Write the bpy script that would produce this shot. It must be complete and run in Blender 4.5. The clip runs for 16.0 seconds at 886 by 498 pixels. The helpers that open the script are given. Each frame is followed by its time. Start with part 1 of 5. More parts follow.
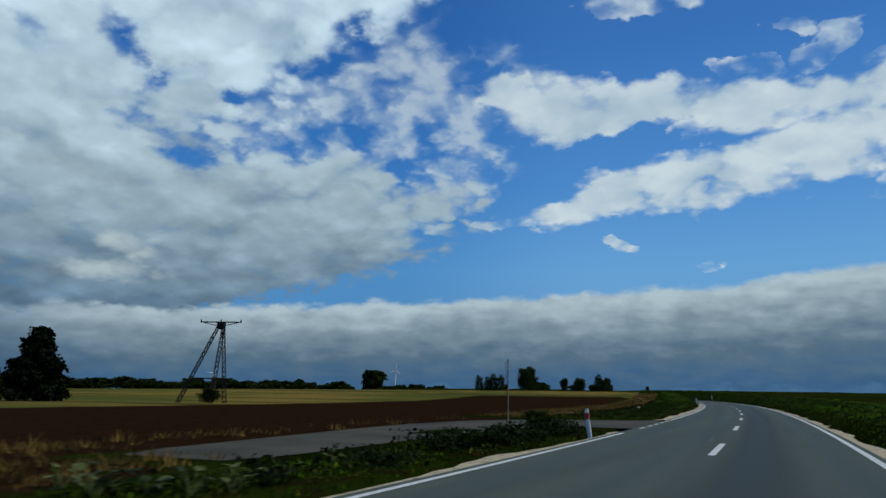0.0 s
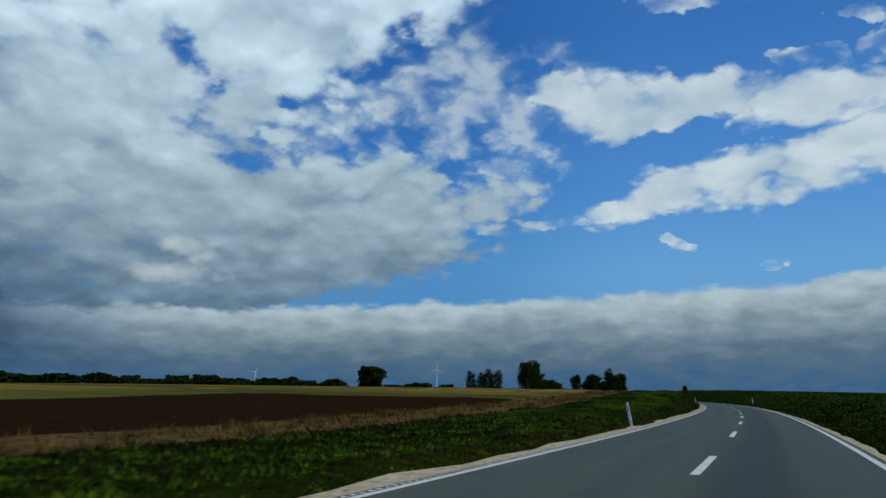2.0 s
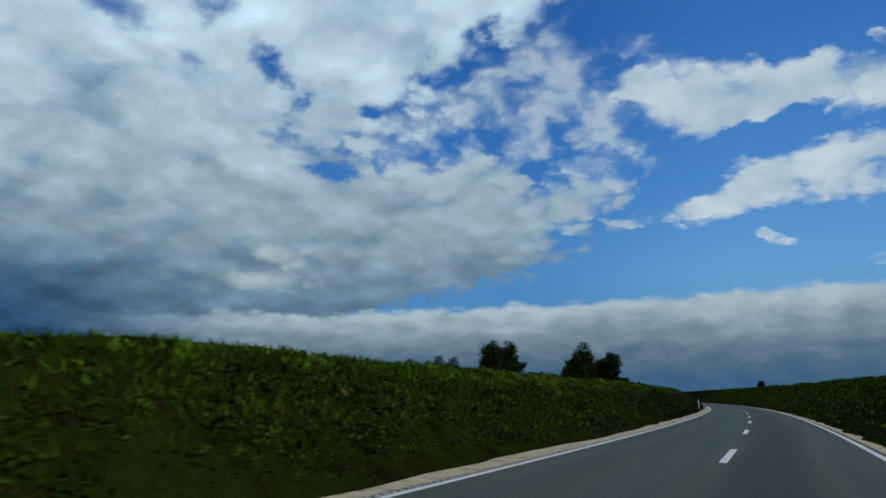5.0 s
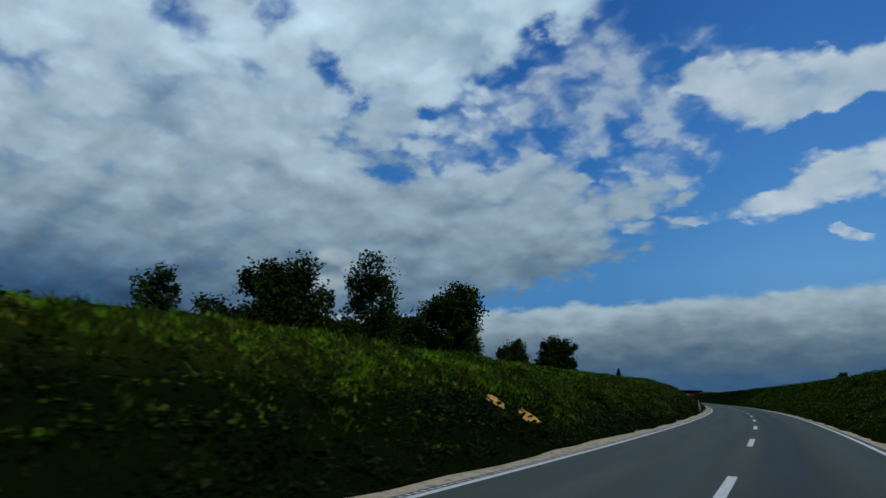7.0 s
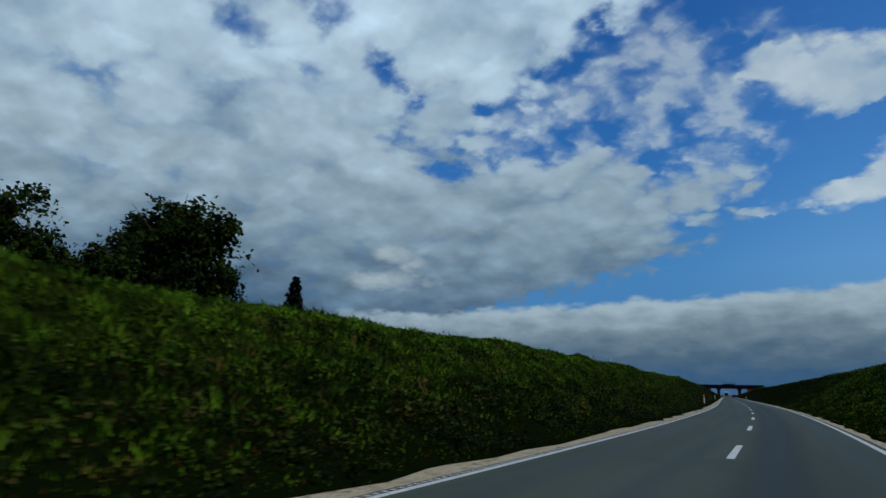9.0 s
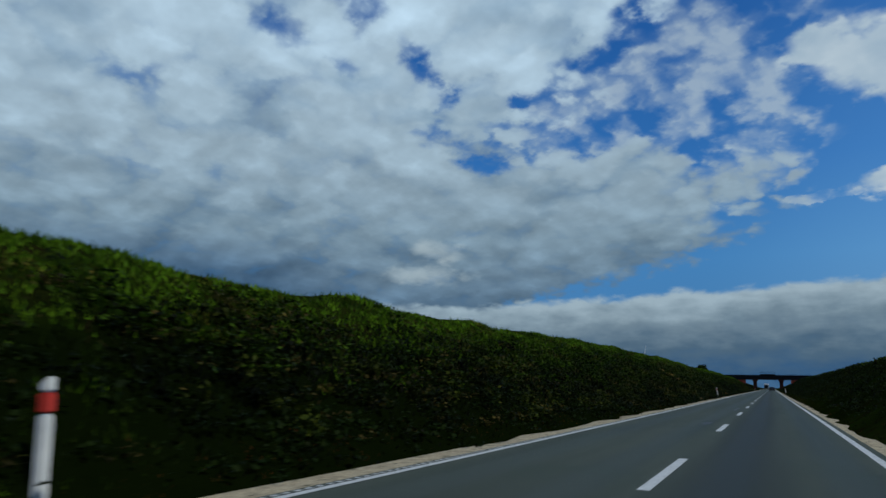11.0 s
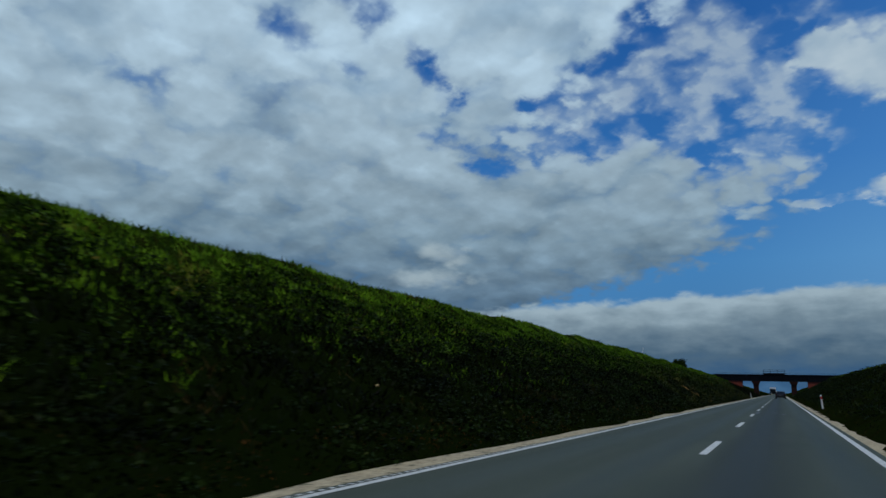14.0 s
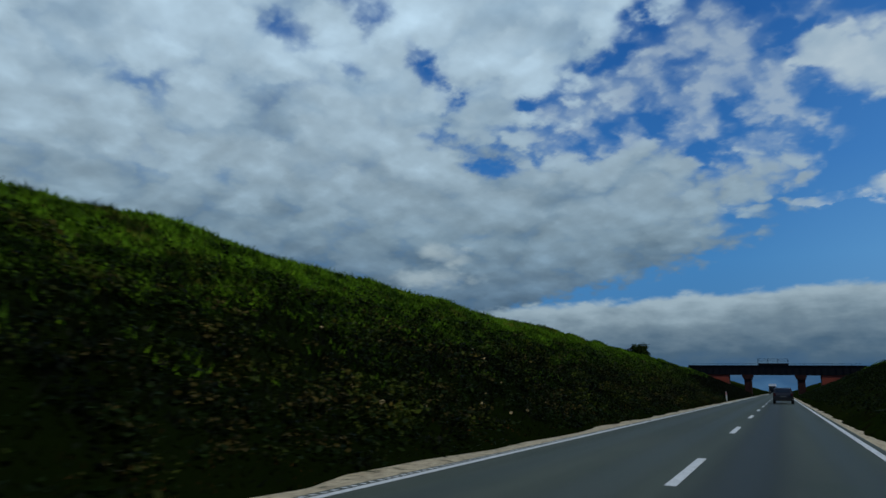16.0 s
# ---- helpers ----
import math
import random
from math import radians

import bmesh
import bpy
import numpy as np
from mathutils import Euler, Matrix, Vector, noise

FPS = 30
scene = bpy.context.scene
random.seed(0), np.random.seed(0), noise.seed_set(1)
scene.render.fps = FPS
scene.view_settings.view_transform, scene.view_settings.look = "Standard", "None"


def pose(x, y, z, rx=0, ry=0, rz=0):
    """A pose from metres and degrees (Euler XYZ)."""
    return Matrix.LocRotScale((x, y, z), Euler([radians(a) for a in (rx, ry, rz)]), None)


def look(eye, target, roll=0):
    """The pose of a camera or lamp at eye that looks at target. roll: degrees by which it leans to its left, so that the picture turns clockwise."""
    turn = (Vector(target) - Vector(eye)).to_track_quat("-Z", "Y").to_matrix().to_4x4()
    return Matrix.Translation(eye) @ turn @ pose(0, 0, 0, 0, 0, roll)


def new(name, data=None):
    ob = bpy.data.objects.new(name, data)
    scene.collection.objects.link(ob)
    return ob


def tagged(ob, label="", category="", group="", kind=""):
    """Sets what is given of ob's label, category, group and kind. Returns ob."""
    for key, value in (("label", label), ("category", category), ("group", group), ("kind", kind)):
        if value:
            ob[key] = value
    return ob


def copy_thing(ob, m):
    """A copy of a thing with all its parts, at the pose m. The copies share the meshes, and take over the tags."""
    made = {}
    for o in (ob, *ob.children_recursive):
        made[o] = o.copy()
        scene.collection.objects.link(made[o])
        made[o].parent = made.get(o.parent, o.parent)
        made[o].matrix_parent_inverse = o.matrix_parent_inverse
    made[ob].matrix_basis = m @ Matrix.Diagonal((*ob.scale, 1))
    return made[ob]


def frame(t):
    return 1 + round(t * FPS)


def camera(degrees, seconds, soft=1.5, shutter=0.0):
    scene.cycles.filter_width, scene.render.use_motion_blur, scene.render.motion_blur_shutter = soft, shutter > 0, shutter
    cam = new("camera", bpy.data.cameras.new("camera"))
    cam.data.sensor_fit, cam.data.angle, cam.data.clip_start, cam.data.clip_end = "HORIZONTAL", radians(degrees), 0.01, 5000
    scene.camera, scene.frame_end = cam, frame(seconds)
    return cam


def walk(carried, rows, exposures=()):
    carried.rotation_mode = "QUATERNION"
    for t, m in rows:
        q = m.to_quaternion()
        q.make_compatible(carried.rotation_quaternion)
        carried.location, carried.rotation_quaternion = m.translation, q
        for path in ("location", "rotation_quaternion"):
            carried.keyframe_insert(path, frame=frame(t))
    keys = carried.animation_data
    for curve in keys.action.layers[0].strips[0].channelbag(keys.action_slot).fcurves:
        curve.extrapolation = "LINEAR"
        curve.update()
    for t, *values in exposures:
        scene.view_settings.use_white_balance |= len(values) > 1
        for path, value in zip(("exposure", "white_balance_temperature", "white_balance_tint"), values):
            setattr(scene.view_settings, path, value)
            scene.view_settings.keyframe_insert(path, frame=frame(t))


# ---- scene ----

# ---------------- the road's line: heading in degrees every 40 m from 40 m before the start ----------------
TURN = (-2.48, -0.00, 2.48, 4.86, 7.11, 9.38, 11.75, 14.23, 16.79, 19.38, 21.85, 23.97, 25.28, 25.44, 25.38, 25.31, 25.32, 25.34, 25.35, 25.35, 25.35)
R_STEP = 2.0
R_S = np.arange(-600.0, 3200.1, R_STEP)
R_H = np.radians(np.interp(R_S, -40 + 40 * np.arange(len(TURN)), TURN))
_hm = (R_H[1:] + R_H[:-1]) / 2
R_X = np.concatenate(([0.0], np.cumsum(-np.sin(_hm) * R_STEP)))
R_Y = np.concatenate(([0.0], np.cumsum(np.cos(_hm) * R_STEP)))
_i0 = int(600 / R_STEP)
R_X, R_Y = R_X - R_X[_i0], R_Y - R_Y[_i0]


def plan(s, lat):
    """World x, y of a point s metres along the road and lat metres to the right of its middle (arrays allowed)."""
    s, lat = np.asarray(s, float), np.asarray(lat, float)
    h = np.interp(s, R_S, R_H)
    near = np.clip(lat, -70, 70)
    far = lat - near
    hc = math.radians(13.0)
    x = np.interp(s, R_S, R_X) + np.cos(h) * near + math.cos(hc) * far
    y = np.interp(s, R_S, R_Y) + np.sin(h) * near + math.sin(hc) * far
    return x, y


def heading(s):
    return float(np.interp(s, R_S, R_H))


# ---------------- camera ----------------
PATH = [
    (0.0, 1.33, -3.19, 1.18, 11.84, -0.73, 25.95),
    (0.5, 1.19, 15.91, 1.18, 11.77, -0.90, 27.35),
    (1.0, 0.67, 34.78, 1.18, 11.98, -0.84, 28.31),
    (1.5, -0.25, 53.66, 1.18, 11.52, -0.54, 29.60),
    (2.0, -1.57, 72.57, 1.18, 11.82, -1.07, 30.45),
    (2.5, -3.32, 92.13, 1.18, 12.04, -0.99, 31.40),
    (3.0, -5.43, 111.67, 1.18, 11.97, -0.99, 32.59),
    (3.5, -7.88, 131.12, 1.18, 12.19, -0.78, 34.15),
    (4.0, -10.68, 150.47, 1.18, 12.04, -0.90, 35.34),
    (4.5, -13.92, 169.77, 1.18, 11.99, -0.90, 36.46),
    (5.0, -17.58, 188.98, 1.18, 11.94, -0.89, 37.60),
    (5.5, -21.64, 208.11, 1.18, 11.89, -0.89, 38.77),
    (6.0, -26.10, 227.15, 1.18, 11.84, -0.89, 39.96),
    (6.5, -30.95, 246.10, 1.18, 11.79, -0.89, 41.16),
    (7.0, -36.22, 264.96, 1.18, 11.90, -1.20, 42.56),
    (7.5, -41.82, 283.66, 1.18, 11.88, -1.03, 43.89),
    (8.0, -47.64, 301.90, 1.18, 11.67, -1.21, 45.53),
    (8.5, -53.99, 320.37, 1.18, 11.54, -1.44, 46.30),
    (9.0, -60.76, 338.71, 1.18, 11.53, -1.18, 47.48),
    (9.5, -67.85, 356.92, 1.18, 11.39, -1.12, 48.48),
    (10.0, -75.26, 375.01, 1.18, 11.25, -1.07, 49.35),
    (10.5, -82.98, 392.96, 1.18, 11.11, -1.02, 50.17),
    (11.0, -90.94, 410.80, 1.18, 10.97, -0.96, 50.65),
    (11.5, -99.16, 428.58, 1.18, 10.83, -0.91, 51.10),
    (12.0, -107.52, 446.27, 1.18, 11.20, -0.94, 51.37),
    (12.5, -115.92, 463.87, 1.18, 10.98, -1.46, 51.48),
    (13.0, -124.11, 480.97, 1.18, 11.20, -1.08, 51.27),
    (13.5, -131.97, 497.41, 1.18, 11.27, -0.97, 51.35),
    (14.0, -139.83, 513.89, 1.18, 11.22, -1.27, 51.22),
    (14.5, -147.87, 530.83, 1.18, 11.19, -1.07, 51.36),
    (15.0, -156.22, 548.46, 1.18, 11.09, -0.95, 51.31),
    (15.5, -164.50, 565.93, 1.18, 11.26, -0.83, 51.50),
    (16.0, -172.86, 583.54, 1.18, 11.23, -0.94, 51.26),
]

cam = camera(65.6, 16.0, soft=1.5, shutter=0.065)
walk(cam, [(t, pose(x, y, z, 90 + p, 0, yaw) @ pose(0, 0, 0, 0, 0, -r)) for t, x, y, z, p, r, yaw in PATH],
     exposures=[(0, 0.15, 6480, 5), (4, 0.14, 6450, 5), (7, -0.09, 6200, 6), (12, -0.13, 6150, 5), (16, -0.15, 6150, 5)])

# ---------------- light ----------------
SUN_AZ, SUN_EL = -85.0, 46.0        # degrees to the left of the y axis, and up
sun = new("sun", bpy.data.lights.new("sun", "SUN"))
sun.data.energy, sun.data.angle, sun.data.color = 2.5, radians(0.6), (1.0, 0.965, 0.86)
_sd = Vector((-math.sin(radians(SUN_AZ)) * math.cos(radians(SUN_EL)), math.cos(radians(SUN_AZ)) * math.cos(radians(SUN_EL)), math.sin(radians(SUN_EL))))
sun.matrix_basis = look(_sd * 100, (0, 0, 0))


class Nodes:
    """Short hand for node trees: links sockets or sets values."""

    def __init__(self, tree):
        self.tree = tree
        tree.nodes.clear()

    def put(self, socket, value):
        if isinstance(value, bpy.types.NodeSocket):
            self.tree.links.new(value, socket)
        elif value is not None:
            socket.default_value = value

    def node(self, kind, ins=(), **props):
        n = self.tree.nodes.new(kind)
        for k, v in props.items():
            if k == "operation": n.operation = v
            elif k == "use_clamp": n.use_clamp = v
            elif k == "data_type": n.data_type = v
            elif k == "blend_type": n.blend_type = v
            elif k == "noise_dimensions": n.noise_dimensions = v
            elif k == "interpolation_type": n.interpolation_type = v
            elif k == "attribute_name": n.attribute_name = v
            elif k == "feature": n.feature = v
            elif k == "voronoi_dimensions": n.voronoi_dimensions = v
            elif k == "sky_type": n.sky_type = v
            elif k == "sun_disc": n.sun_disc = v
            elif k == "sun_elevation": n.sun_elevation = v
            elif k == "sun_rotation": n.sun_rotation = v
            else: raise KeyError(k)
        for k, v in (ins.items() if isinstance(ins, dict) else enumerate(ins)):
            self.put(n.inputs[k], v)
        return n

    def math(self, op, a, b=None, c=None, clamp=False):
        return self.node("ShaderNodeMath", [a, b, c], operation=op, use_clamp=clamp).outputs[0]

    def vmath(self, op, a, b=None):
        n = self.node("ShaderNodeVectorMath", [a, b], operation=op)
        return n.outputs["Value"] if op in ("LENGTH", "DOT_PRODUCT") else n.outputs[0]

    def mix(self, fac, a, b, blend="MIX"):
        n = self.node("ShaderNodeMix", data_type="RGBA", blend_type=blend)
        self.put(n.inputs[0], fac), self.put(n.inputs[6], a), self.put(n.inputs[7], b)
        return n.outputs[2]

    def noise(self, vec, scale, detail=4.0, rough=0.55, dims="3D", dist=0.0):
        n = self.node("ShaderNodeTexNoise", {"Scale": scale, "Detail": detail, "Roughness": rough, "Distortion": dist}, noise_dimensions=dims)
        self.put(n.inputs["Vector"], vec)
        return n.outputs[0]

    def ramp(self, fac, stops):
        n = self.node("ShaderNodeValToRGB", [fac])
        e = n.color_ramp.elements
        while len(e) < len(stops):
            e.new(0.5)
        for el, (p, c) in zip(e, stops):
            el.position, el.color = p, (*c, 1) if len(c) == 3 else c
        return n.outputs[0]

    def smooth(self, x, a, b, lo=0.0, hi=1.0):
        n = self.node("ShaderNodeMapRange", [x, a, b, lo, hi], interpolation_type="SMOOTHSTEP")
        return n.outputs[0]


# ---------------- sky: clear blue with a broken cloud deck ----------------
world = bpy.data.worlds.new("sky")
scene.world = world
world.use_nodes = True
W = Nodes(world.node_tree)
sky_tex = W.node("ShaderNodeTexSky", sky_type="NISHITA", sun_disc=False, sun_elevation=radians(SUN_EL), sun_rotation=radians(-SUN_AZ))
gen = W.node("ShaderNodeTexCoord").outputs["Generated"]
xyz = W.node("ShaderNodeSeparateXYZ", [W.vmath("NORMALIZE", gen)])
dx, dy, dz = xyz.outputs
AZ = W.math("MULTIPLY", W.math("ARCTAN2", W.math("MULTIPLY", dx, -1.0), dy), 57.29578)
EL = W.math("MULTIPLY", W.math("ARCSINE", dz), 57.29578)
def curve(x, x0, x1, y0, y1, pts):
    """A smooth curve through (x, y) points, as a node."""
    n = W.tree.nodes.new("ShaderNodeFloatCurve")
    c = n.mapping.curves[0]
    for i, (px, py) in enumerate(pts):
        u, v = (px - x0) / (x1 - x0), (py - y0) / (y1 - y0)
        if i < 2:
            c.points[i].location = (u, v)
        else:
            c.points.new(u, v)
    n.mapping.update()
    W.put(n.inputs["Value"], W.math("DIVIDE", W.math("SUBTRACT", x, x0), x1 - x0, clamp=True))
    return W.math("MULTIPLY_ADD", n.outputs[0], y1 - y0, y0)


def cloud(u, v, ru, rv, tilt=0.0):
    """One cloud: 1 in its heart, 0 at its rim, from its bearing and height, half width, half height and slope."""
    a = W.math("SUBTRACT", AZW, u)
    e = W.math("SUBTRACT", W.math("SUBTRACT", ELW, v), W.math("MULTIPLY", a, tilt))
    a, e = W.math("DIVIDE", a, ru), W.math("DIVIDE", e, rv)
    return W.math("MAXIMUM", W.math("SUBTRACT", 1.0, W.math("ADD", W.math("MULTIPLY", a, a), W.math("MULTIPLY", e, e))), -1.5)


def most(values):
    r = values[0]
    for v in values[1:]:
        r = W.math("MAXIMUM", r, v)
    return r


# the deck seen in perspective: bearing over height
sink = W.math("ADD", W.math("MAXIMUM", dz, 0.0), 0.36)
deck = W.node("ShaderNodeCombineXYZ", [W.math("DIVIDE", dx, sink), W.math("DIVIDE", dy, sink), 0.0]).outputs[0]
big, mid, fine = W.noise(deck, 3.6, 4, 0.5), W.noise(deck, 10.5, 4, 0.48, dist=0.25), W.noise(deck, 30.0, 3, 0.5)
wob = W.node("ShaderNodeTexNoise", {"Scale": 4.4, "Detail": 5.0, "Roughness": 0.6, "Vector": deck}).outputs["Color"]
wsep = W.node("ShaderNodeSeparateColor", [wob])
wob2 = W.node("ShaderNodeSeparateColor", [W.node("ShaderNodeTexNoise", {"Scale": 15.0, "Detail": 4.0, "Roughness": 0.55, "Vector": deck}).outputs["Color"]])


def cells(vec, scale, smooth=0.7):
    """Distance from the heart of the nearest puff."""
    n = W.node("ShaderNodeTexVoronoi", {"Scale": scale, "Smoothness": smooth, "Randomness": 0.95}, feature="SMOOTH_F1", voronoi_dimensions="2D")
    W.put(n.inputs["Vector"], vec)
    return n.outputs["Distance"]


def warp(vec, k1, k2):
    a = W.vmath("SUBTRACT", wob, (0.5, 0.5, 0.5))
    b = W.vmath("SUBTRACT", W.node("ShaderNodeTexNoise", {"Scale": 30.0, "Detail": 3.0, "Roughness": 0.5, "Vector": deck}).outputs["Color"], (0.5, 0.5, 0.5))
    return W.vmath("ADD", vec, W.vmath("ADD", W.vmath("MULTIPLY", a, (k1, k1, 0.0)), W.vmath("MULTIPLY", b, (k2, k2, 0.0))))


wdeck = warp(deck, 0.16, 0.05)
c_big, c_mid, c_small = cells(wdeck, 5.8, 1.0), cells(wdeck, 11.5, 0.9), cells(wdeck, 25.0, 0.8)
up_deck = W.vmath("MULTIPLY", deck, (0.975, 0.975, 0.0))
lit = W.math("SUBTRACT", W.noise(up_deck, 9.0, 3, 0.45), W.noise(deck, 9.0, 3, 0.45))
AZW = W.math("ADD", AZ, W.math("ADD", W.math("MULTIPLY", W.math("SUBTRACT", wsep.outputs[0], 0.5), 5.0), W.math("MULTIPLY", W.math("SUBTRACT", wob2.outputs[0], 0.5), 4.5)))
ELW = W.math("ADD", EL, W.math("MULTIPLY", W.math("ADD", W.math("SUBTRACT", wsep.outputs[1], 0.5), W.math("MULTIPLY", W.math("SUBTRACT", wob2.outputs[1], 0.5), 0.9)), W.smooth(EL, 4.0, 22.0, 1.0, 3.2)))

# the great mass over the fields, its rim by height
rim = curve(ELW, 0.0, 45.0, 0.0, 80.0, [(0, 47), (45, 14), (6.4, 43.5), (7.3, 40.5), (8.3, 37), (9.7, 32), (11.2, 28.5), (13, 26), (15.2, 24.5), (17, 26.5), (18.6, 33), (20.5, 39), (22.5, 40.5), (24.2, 40.0), (25.6, 38.5), (27.2, 36.2), (29, 33.2), (32, 28.5)])
soft_ = curve(EL, 0.0, 45.0, 0.0, 20.0, [(0, 3), (45, 6), (9, 3.5), (14, 5), (19, 7), (24, 5), (28, 3.2)])
mass = W.math("MINIMUM", W.math("DIVIDE", W.math("SUBTRACT", AZW, rim), soft_), 1.1)


def gap(u, v, ru, rv, tilt, k):
    """A hole in the mass, of a given depth."""
    return W.math("MULTIPLY", W.math("MAXIMUM", cloud(u, v, ru * 1.7, rv * 1.7, tilt), 0.0), k * 0.62)


holes = most([gap(66.0, 27.9, 3.6, 0.9, 0.1, 0.8), gap(58.6, 31.0, 2.0, 2.0, 0.0, 1.5), gap(59.5, 34.0, 3.6, 3.0, 0.0, 1.8), gap(53.5, 26.6, 1.0, 1.5, 0.6, 1.2), gap(51.6, 23.8, 1.3, 1.4, 0.5, 1.4),
              gap(51.4, 20.6, 2.4, 0.8, 0.25, 1.5), gap(45.8, 18.2, 3.0, 0.75, 0.1, 1.7), gap(42.4, 22.7, 2.0, 0.9, 0.0, 1.8), gap(40.5, 19.5, 4.6, 1.3, -0.05, 1.9), gap(46.2, 20.4, 3.0, 0.8, 0.2, 1.2),
              gap(77.0, 22.9, 2.6, 1.2, 0.1, 0.7), gap(71.5, 31.0, 3.0, 2.2, 0.0, 1.0), gap(60.2, 26.0, 1.3, 0.6, 0.2, 1.0)])
mass = W.math("SUBTRACT", mass, holes)
# the deck ends behind and overhead: clear sky there
mass = W.math("SUBTRACT", mass, W.math("ADD", W.smooth(W.math("ABSOLUTE", W.math("SUBTRACT", AZ, 60.0)), 42.0, 75.0, 0.0, 2.5), W.smooth(EL, 38.0, 52.0, 0.0, 2.5)))
# the low bank along the horizon
lid = curve(AZ, -60.0, 120.0, 0.0, 20.0, [(-60, 12), (120, 5), (-5, 9.3), (1, 8.7), (7, 8.3), (15, 8.0), (25, 7.7), (33, 7.2), (42, 6.6), (55, 6.0)])
bank = W.math("MINIMUM", W.math("DIVIDE", W.math("SUBTRACT", lid, W.math("ADD", EL, W.math("MULTIPLY", W.math("SUBTRACT", wsep.outputs[1], 0.5), 1.6))), 0.8), 1.3)
# clouds that stand free: two long lobes with a slit between them, and scraps
lobes = most([cloud(15.5, 22.9, 6.6, 3.1, 0.10), cloud(9.0, 22.7, 8.0, 2.2, 0.12), cloud(-1.0, 21.6, 9.5, 2.4, 0.12), cloud(19.8, 24.6, 3.4, 1.6, 0.12),
              cloud(5.0, 16.9, 9.0, 2.6, -0.10), cloud(11.0, 16.0, 7.0, 1.9, -0.30), cloud(14.8, 14.8, 5.4, 1.0, -0.12), cloud(-4.0, 18.6, 8.0, 3.6, -0.1), cloud(-14.0, 20.5, 9.0, 3.0)])
lobes = W.math("SUBTRACT", lobes, most([gap(13.5, 19.2, 7.5, 0.85, -0.22, 1.7), gap(5.2, 16.0, 3.0, 0.55, -0.1, 0.9), gap(6.5, 20.6, 3.0, 0.6, -0.1, 0.9), gap(1.0, 20.4, 4.0, 0.7, 0.0, 0.9)]))
scraps = most([cloud(10.9, 12.0, 1.3, 0.55, 0.25), cloud(8.5, 30.6, 4.5, 0.9, 0.1), cloud(0.3, 24.9, 3.2, 0.6, 0.25), cloud(-5.5, 25.6, 2.2, 1.4, -0.5), cloud(-3.0, 27.0, 2.0, 0.5), cloud(-9.0, 23.5, 2.5, 0.6), cloud(21.4, 13.9, 2.4, 0.55), cloud(-8.4, 14.4, 1.4, 1.0)])
free = most([lobes, W.math("MINIMUM", scraps, 0.06), W.math("MINIMUM", cloud(3.9, 10.1, 0.9, 0.35), 0.05)])
puffs = W.math("ADD", W.math("MULTIPLY", W.math("SUBTRACT", 0.40, c_mid), 2.4), W.math("MULTIPLY", W.math("SUBTRACT", 0.40, c_small), 1.4))
heap = W.math("ADD", W.math("ADD", puffs, W.math("MULTIPLY", W.math("SUBTRACT", mid, 0.5), 0.9)), W.math("ADD", W.math("MULTIPLY", W.math("SUBTRACT", big, 0.5), 0.8), W.math("MULTIPLY", W.math("SUBTRACT", fine, 0.5), 0.6)))
d_mass = W.math("ADD", mass, W.math("MULTIPLY", W.math("MULTIPLY", heap, W.smooth(mass, 1.1, 0.2, 0.45, 1.1)), W.smooth(mass, -1.3, -0.3, 0.3, 1.0)))
d_free = W.math("ADD", W.math("MULTIPLY_ADD", free, 1.9, 0.0), W.math("MULTIPLY", heap, 0.75))
d_bank = W.math("ADD", bank, W.math("MULTIPLY", heap, 0.30))
a_mass, a_free, a_bank = W.smooth(d_mass, -0.65, 1.05), W.smooth(d_free, -0.35, 1.25), W.smooth(d_bank, -0.3, 0.6)

a_mass = W.math("MULTIPLY", a_mass, W.smooth(mass, -0.4, 0.8, 0.70, 1.0))
# clear air: the sky model, deepened overhead
air = W.ramp(W.math("DIVIDE", EL, 45.0, clamp=True), [(0.0, (0.12, 0.26, 0.46)), (0.22, (0.115, 0.315, 0.61)), (0.38, (0.062, 0.225, 0.56)), (0.62, (0.032, 0.145, 0.44)), (1.0, (0.020, 0.090, 0.30))])
model = W.vmath("MULTIPLY", sky_tex.outputs[0], (0.06, 0.075, 0.10))
air = W.mix(0.15, air, model)
air = W.mix(W.smooth(AZ, 12.0, 32.0), air, W.mix(1.0, air, (0.58, 0.74, 0.84, 1), "MULTIPLY"))
# cloud tone: grey undersides low down, white higher, relief towards the sun
tone = W.ramp(W.math("DIVIDE", EL, 45.0, clamp=True), [(0.0, (0.046, 0.103, 0.192)), (0.075, (0.055, 0.113, 0.197)), (0.15, (0.120, 0.190, 0.272)), (0.27, (0.240, 0.328, 0.405)), (0.40, (0.345, 0.442, 0.525)), (0.60, (0.462, 0.585, 0.695)), (1.0, (0.490, 0.618, 0.730))])
relief = W.math("ADD", 1.0, W.math("MULTIPLY", lit, 0.6))
puff = W.math("ADD", W.math("ADD", 0.95, W.math("ADD", W.math("MULTIPLY", W.math("SUBTRACT", 0.40, c_big), 0.45), W.math("ADD", W.math("MULTIPLY", W.math("SUBTRACT", 0.36, c_mid), 0.36), W.math("MULTIPLY", W.math("SUBTRACT", 0.36, c_small), 0.10)))), W.math("ADD", W.math("MULTIPLY", W.math("SUBTRACT", big, 0.5), 0.45), W.math("MULTIPLY", W.math("SUBTRACT", mid, 0.5), 0.30)))
thin = W.math("MULTIPLY", W.smooth(puff, 1.0, 0.72), 0.45)
tone_m = W.vmath("SCALE", W.mix(thin, tone, W.mix(1.0, tone, (0.80, 0.95, 1.10, 1), "MULTIPLY")))
n_sc = tone_m.node
